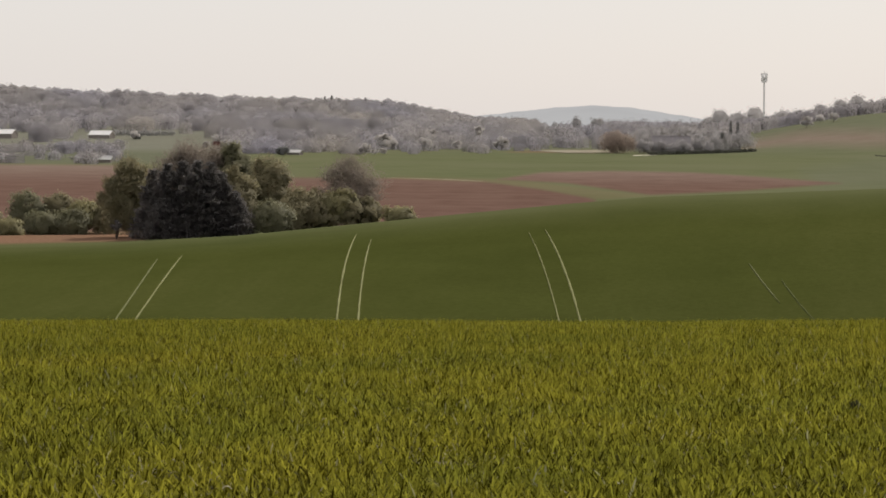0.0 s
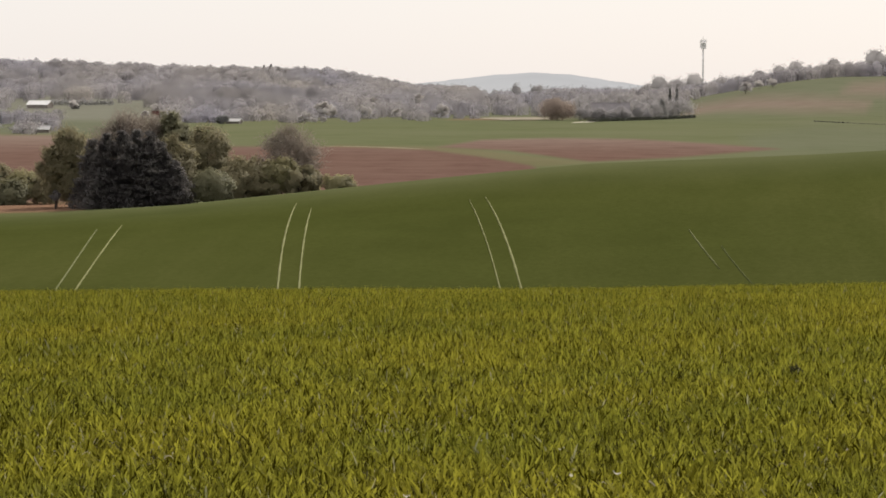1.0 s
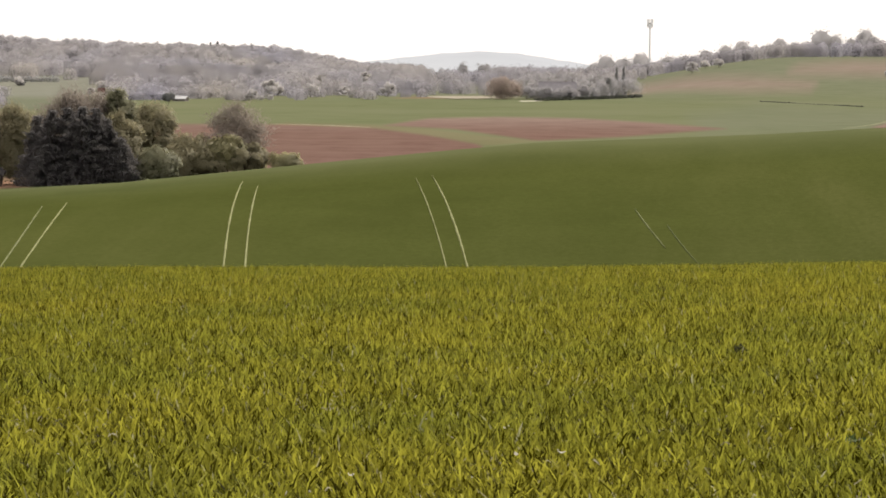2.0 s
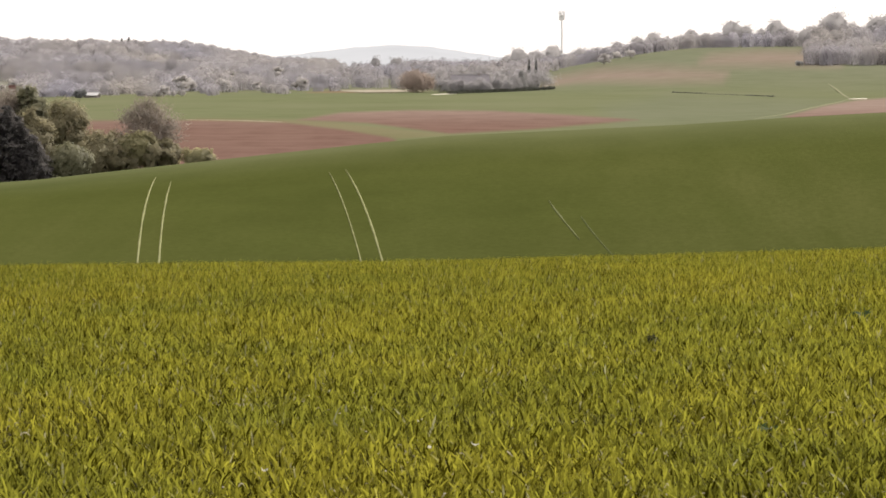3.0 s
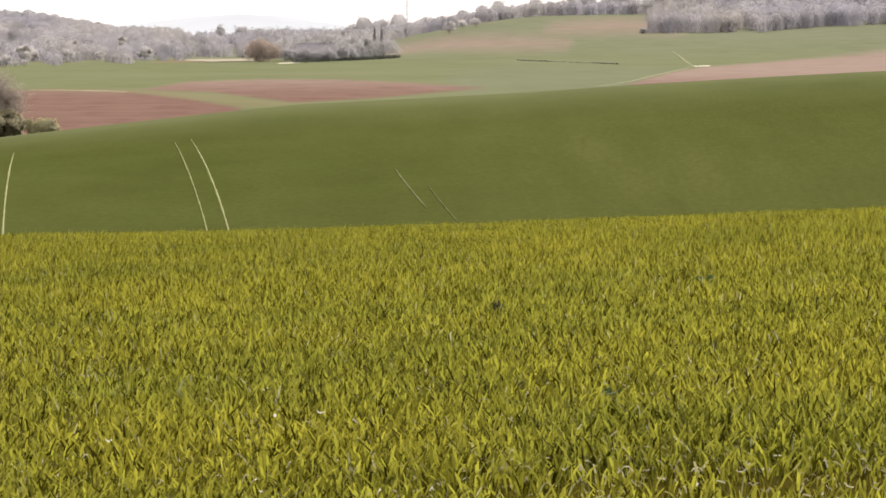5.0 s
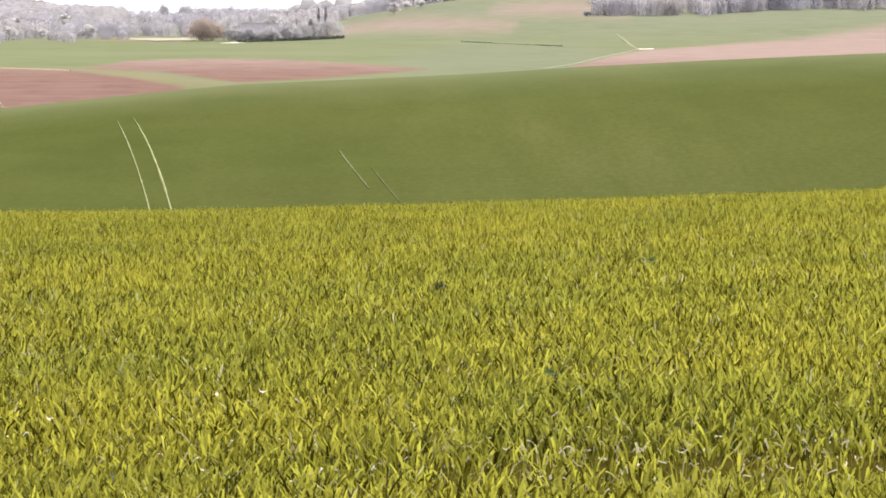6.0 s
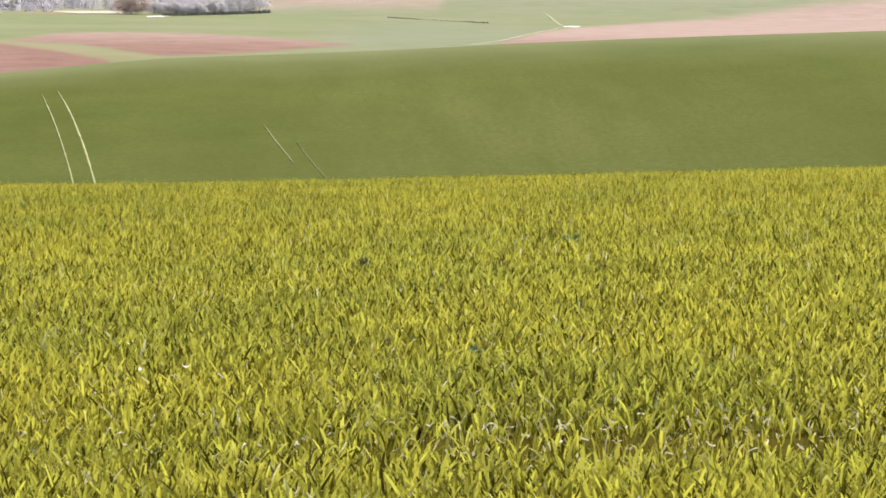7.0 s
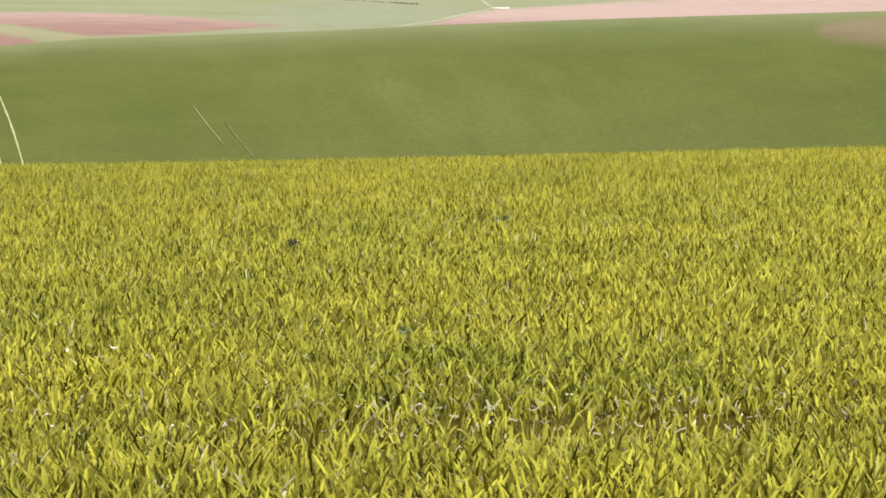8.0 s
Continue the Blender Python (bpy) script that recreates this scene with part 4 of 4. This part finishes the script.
broadleaf("shrub", put(-8.97, 912), 3.2, 5.0, HAZED_EVERGREEN, "dark round bush at the edge of a meadow", 92, low=0.1, clumps=24, per=40, size=0.35, category="shrub")

BLOOMS = ((-6.69, 930, 0.6), (-6.88, 926, 0.5), (-6.69, 1050, 1.6), (-6.5, 1060, 1.2), (-5.76, 1020, 1.3), (-5.59, 1300, 1.6), (-4.54, 1400, 1.6), (-4.0, 1060, 1.4), (-5.0, 1070, 0.9), (-10.3, 1028, 0.9), (-10.7, 1035, 0.8),
          (-10.45, 1180, 1.2), (-12.3, 1320, 1.1), (2.9, 1360, 1.5), (3.5, 1390, 1.2), (3.2, 1410, 1.1))


def blocked(a, d):
    """True in front of a blossoming tree, where no other crown stands."""
    return any(abs(a - b) < 0.20 and q - 130 < d < q + 6 for b, q, _ in BLOOMS)


wood = np.random.default_rng(23)
places = []
for i in range(1030):
    a = wood.uniform(-16.8, -3.2)
    d = 1240 + 840 * wood.random() ** 0.8
    if (-12.6 < a < -10.6 and d < 1420) or (-13.9 < a < -12.2 and d < 1420) or (a < -14.5 and d < 1410) or blocked(a, d):
        continue
    shade = wood.choice((0.88, 0.93, 0.97, 1.0, 1.04)) * (1 + 0.10 * noise.noise(Vector((0.9 * a, 0.006 * d, 3.0))))
    places.append((a, d, wood.uniform(8.5, 11.5), wood.uniform(10, 16), shade * (0.84 if d < 1500 and -11 < a < -6.5 else 1.0)))
for i in range(125):
    places.append((wood.uniform(-16.8, -5), wood.uniform(1960, 2060), wood.uniform(10, 12.5), wood.uniform(9, 15), wood.choice((0.8, 0.88, 0.95))))
woodland("hillside_woodland", places, HAZED_WOOD, "grey-brown leafless woodland covering the hillside, paled for haze", 24)
places = []
for i in range(800):
    a = wood.uniform(-19, 2.2)
    edge = float(np.interp(a, [-10.8, -4.5, -3.0], [925, 935, 1040]))
    d = edge + 20 + 520 * wood.random() if a > -5 else (edge + 335 * wood.random() if a > -10.8 else 756 + 470 * wood.random())
    if -12.6 < a < -10.6 or (a > 1.5 and d < 1300) or (a < -12.2 and d > 1010) or (a < -12.6 and wood.random() < 0.3) or blocked(a, d) or (-3.2 < a < -1.2 and d < 1135):
        continue
    places.append((a, d, (3.2 + 6.0 * min(1.0, (d - edge) / 250) + wood.uniform(-0.8, 1.2)) if a > -12 else wood.uniform(3.2, 5.6), wood.uniform(6, 10), wood.choice((0.88, 0.94, 1.0, 1.06))))
woodland("valley_woodland", places, HAZED_WOOD, "grey leafless trees and thickets on the valley floor, paled for haze", 25, per=150, core=0.64)
places = []
for i in range(900):
    a = wood.uniform(-1.6, 7.4) if i < 400 else wood.uniform(7.5, 14.5)
    low = 1560 if a < 7.4 else 1245 + 65 * max(0.0, min(1.0, (a - 10.0) / 1.4))
    d = low + (1700 - low) * wood.random() ** (1.5 if a > 7.4 else 1.0)
    places.append((a, d, wood.uniform(7, 10.5) * (1.12 if a < 7.4 else 1.25 if d < 1430 else 1.65), wood.uniform(8, 13), wood.choice((0.86, 0.93, 1.0, 1.06))))
woodland("ridge_woodland", places, HAZED_WOOD, "grey-brown leafless woodland along the ridge, paled for haze", 26, per=190, core=0.60)

# pines on the hilltop, blossom and farm buildings in the valley
for i, a in enumerate((-8.22, -8.02, -7.86, -7.70, -7.1)):
    spruce("pine", put(a, 2010), 10.0 + (i % 3), 5.4, HAZED_PINE, "dark pine standing out on the hilltop", 100 + i, "pines on the hilltop", 1.5)
BLOOM = broadleaf("blossoming_tree", put(-7.1, 928), 4.6, 4.6, BLOSSOM, "white blossoming tree at the edge of the valley", 110, low=0.3, clumps=26, per=36, size=0.36, group="blossoming trees", thick=0.12, even=True)
for a, d, s in BLOOMS:
    copy_thing(BLOOM, put(a, d, 500 * s, s))
house("barn", put(-13.05, 1335, -8), 11.5, 8, 1.9, 3.8, ROOF_WHITE, WALL, "long barn with a bright white roof in the valley", "barn")
house("barn", put(-15.35, 1325, -6), 18, 9, 2.4, 4.4, ROOF_WHITE, WALL, "long barn with a bright roof and tan wall", "barn")
for a, length in ((-15.25, 6.5), (-13.50, 3.6), (-13.02, 5.0)):
    house("shed", put(a, 774, 3), length, 3.0, 1.1, 1.9, ROOF_PALE, WALL, "small shed with a pale roof behind a ploughed field", "shed", group="sheds of the valley")
house("shed", put(-10.47, 1002, 8), 2.2, 2.4, 2.2, 3.3, ROOF_RED, ROOF_PALE, "small shed with a dark red roof behind bare trees", "shed", group="sheds of the valley")
house("cottage", put(-5.2, 1340, 20), 10, 8, 2.6, 5.4, ROOF_GREY, WALL, "grey-roofed cottage among valley trees", "cottage")
house("shed", put(-8.70, 918, -10), 5, 4, 0.9, 1.7, ROOF_PALE, WALL, "low pale-roofed shed beside a dark bush", "shed")

# ---------------------------------------------------------------- the crop
wheat()
dry_leaves()
weed = thing("withered_weed", put(4.06, 20.6), "small dark withered weed among green wheat", "weed")
rw = np.random.default_rng(3)
bm = bmesh.new()
tube(bm, [(0, 0, 0), (0.01, 0, 0.07), (0.0, 0.01, 0.14)], [0.006, 0.005, 0.003], 5)
part("stem", bm, DARK_WEED, weed)
v, f = diamonds(rw, rw.normal(size=(110, 3)) * np.array([0.020, 0.020, 0.018]) + np.array([0, 0, 0.150]), 0.015)
link_mesh("foliage", v, f, None, DARK_WEED, weed)
for a, d, size in ((8.75, 24.0, 1.3), (6.66, 14.2, 0.8), (9.86, 11.9, 0.8)):
    plant = thing("weed", put(a, d, 70 * a), "low dark green broad-leaved weed among the wheat", "weed", "green weeds in the wheat")
    bm = bmesh.new()
    tube(bm, [(0, 0, 0), (0.005, 0, 0.06 * size), (0, 0.006, 0.12 * size)], [0.005, 0.004, 0.002], 5)
    part("stem", bm, WEED_LEAF, plant)
    way = rw.normal(size=(16, 3)) * np.array([1, 1, 0.25]) + np.array([0, 0, 0.5])
    v, f = diamonds(rw, way * 0.045 * size + np.array([0, 0, 0.07]), 0.028 * size, 1.5)
    link_mesh("foliage", v, f, None, WEED_LEAF, plant)
for a, d, turn in ((0.04, 13.2, 20), (-1.00, 13.1, 80), (-1.22, 14.5, 140), (-4.8, 12.2, 50)):
    leaf = thing("dead_leaf", put(a, d, turn) @ pose(0, 0, 0.135, 20, 15, 0), "large pale curled dead leaf lying on the wheat", "dead leaf", "pale dead leaves on the wheat")
    rings = [(0.024 * x, 0.009 * s * (1 - 0.6 * x * x), 0.014 * x * x + 0.004 * abs(s)) for x in (-1, -0.5, 0, 0.5, 1) for s in (-1, 0, 1)]
    link_mesh("blade", rings, [(3 * i + k, 3 * i + k + 1, 3 * i + k + 4, 3 * i + k + 3) for i in range(4) for k in range(2)], None, PALE_LEAF, leaf, smooth=True)
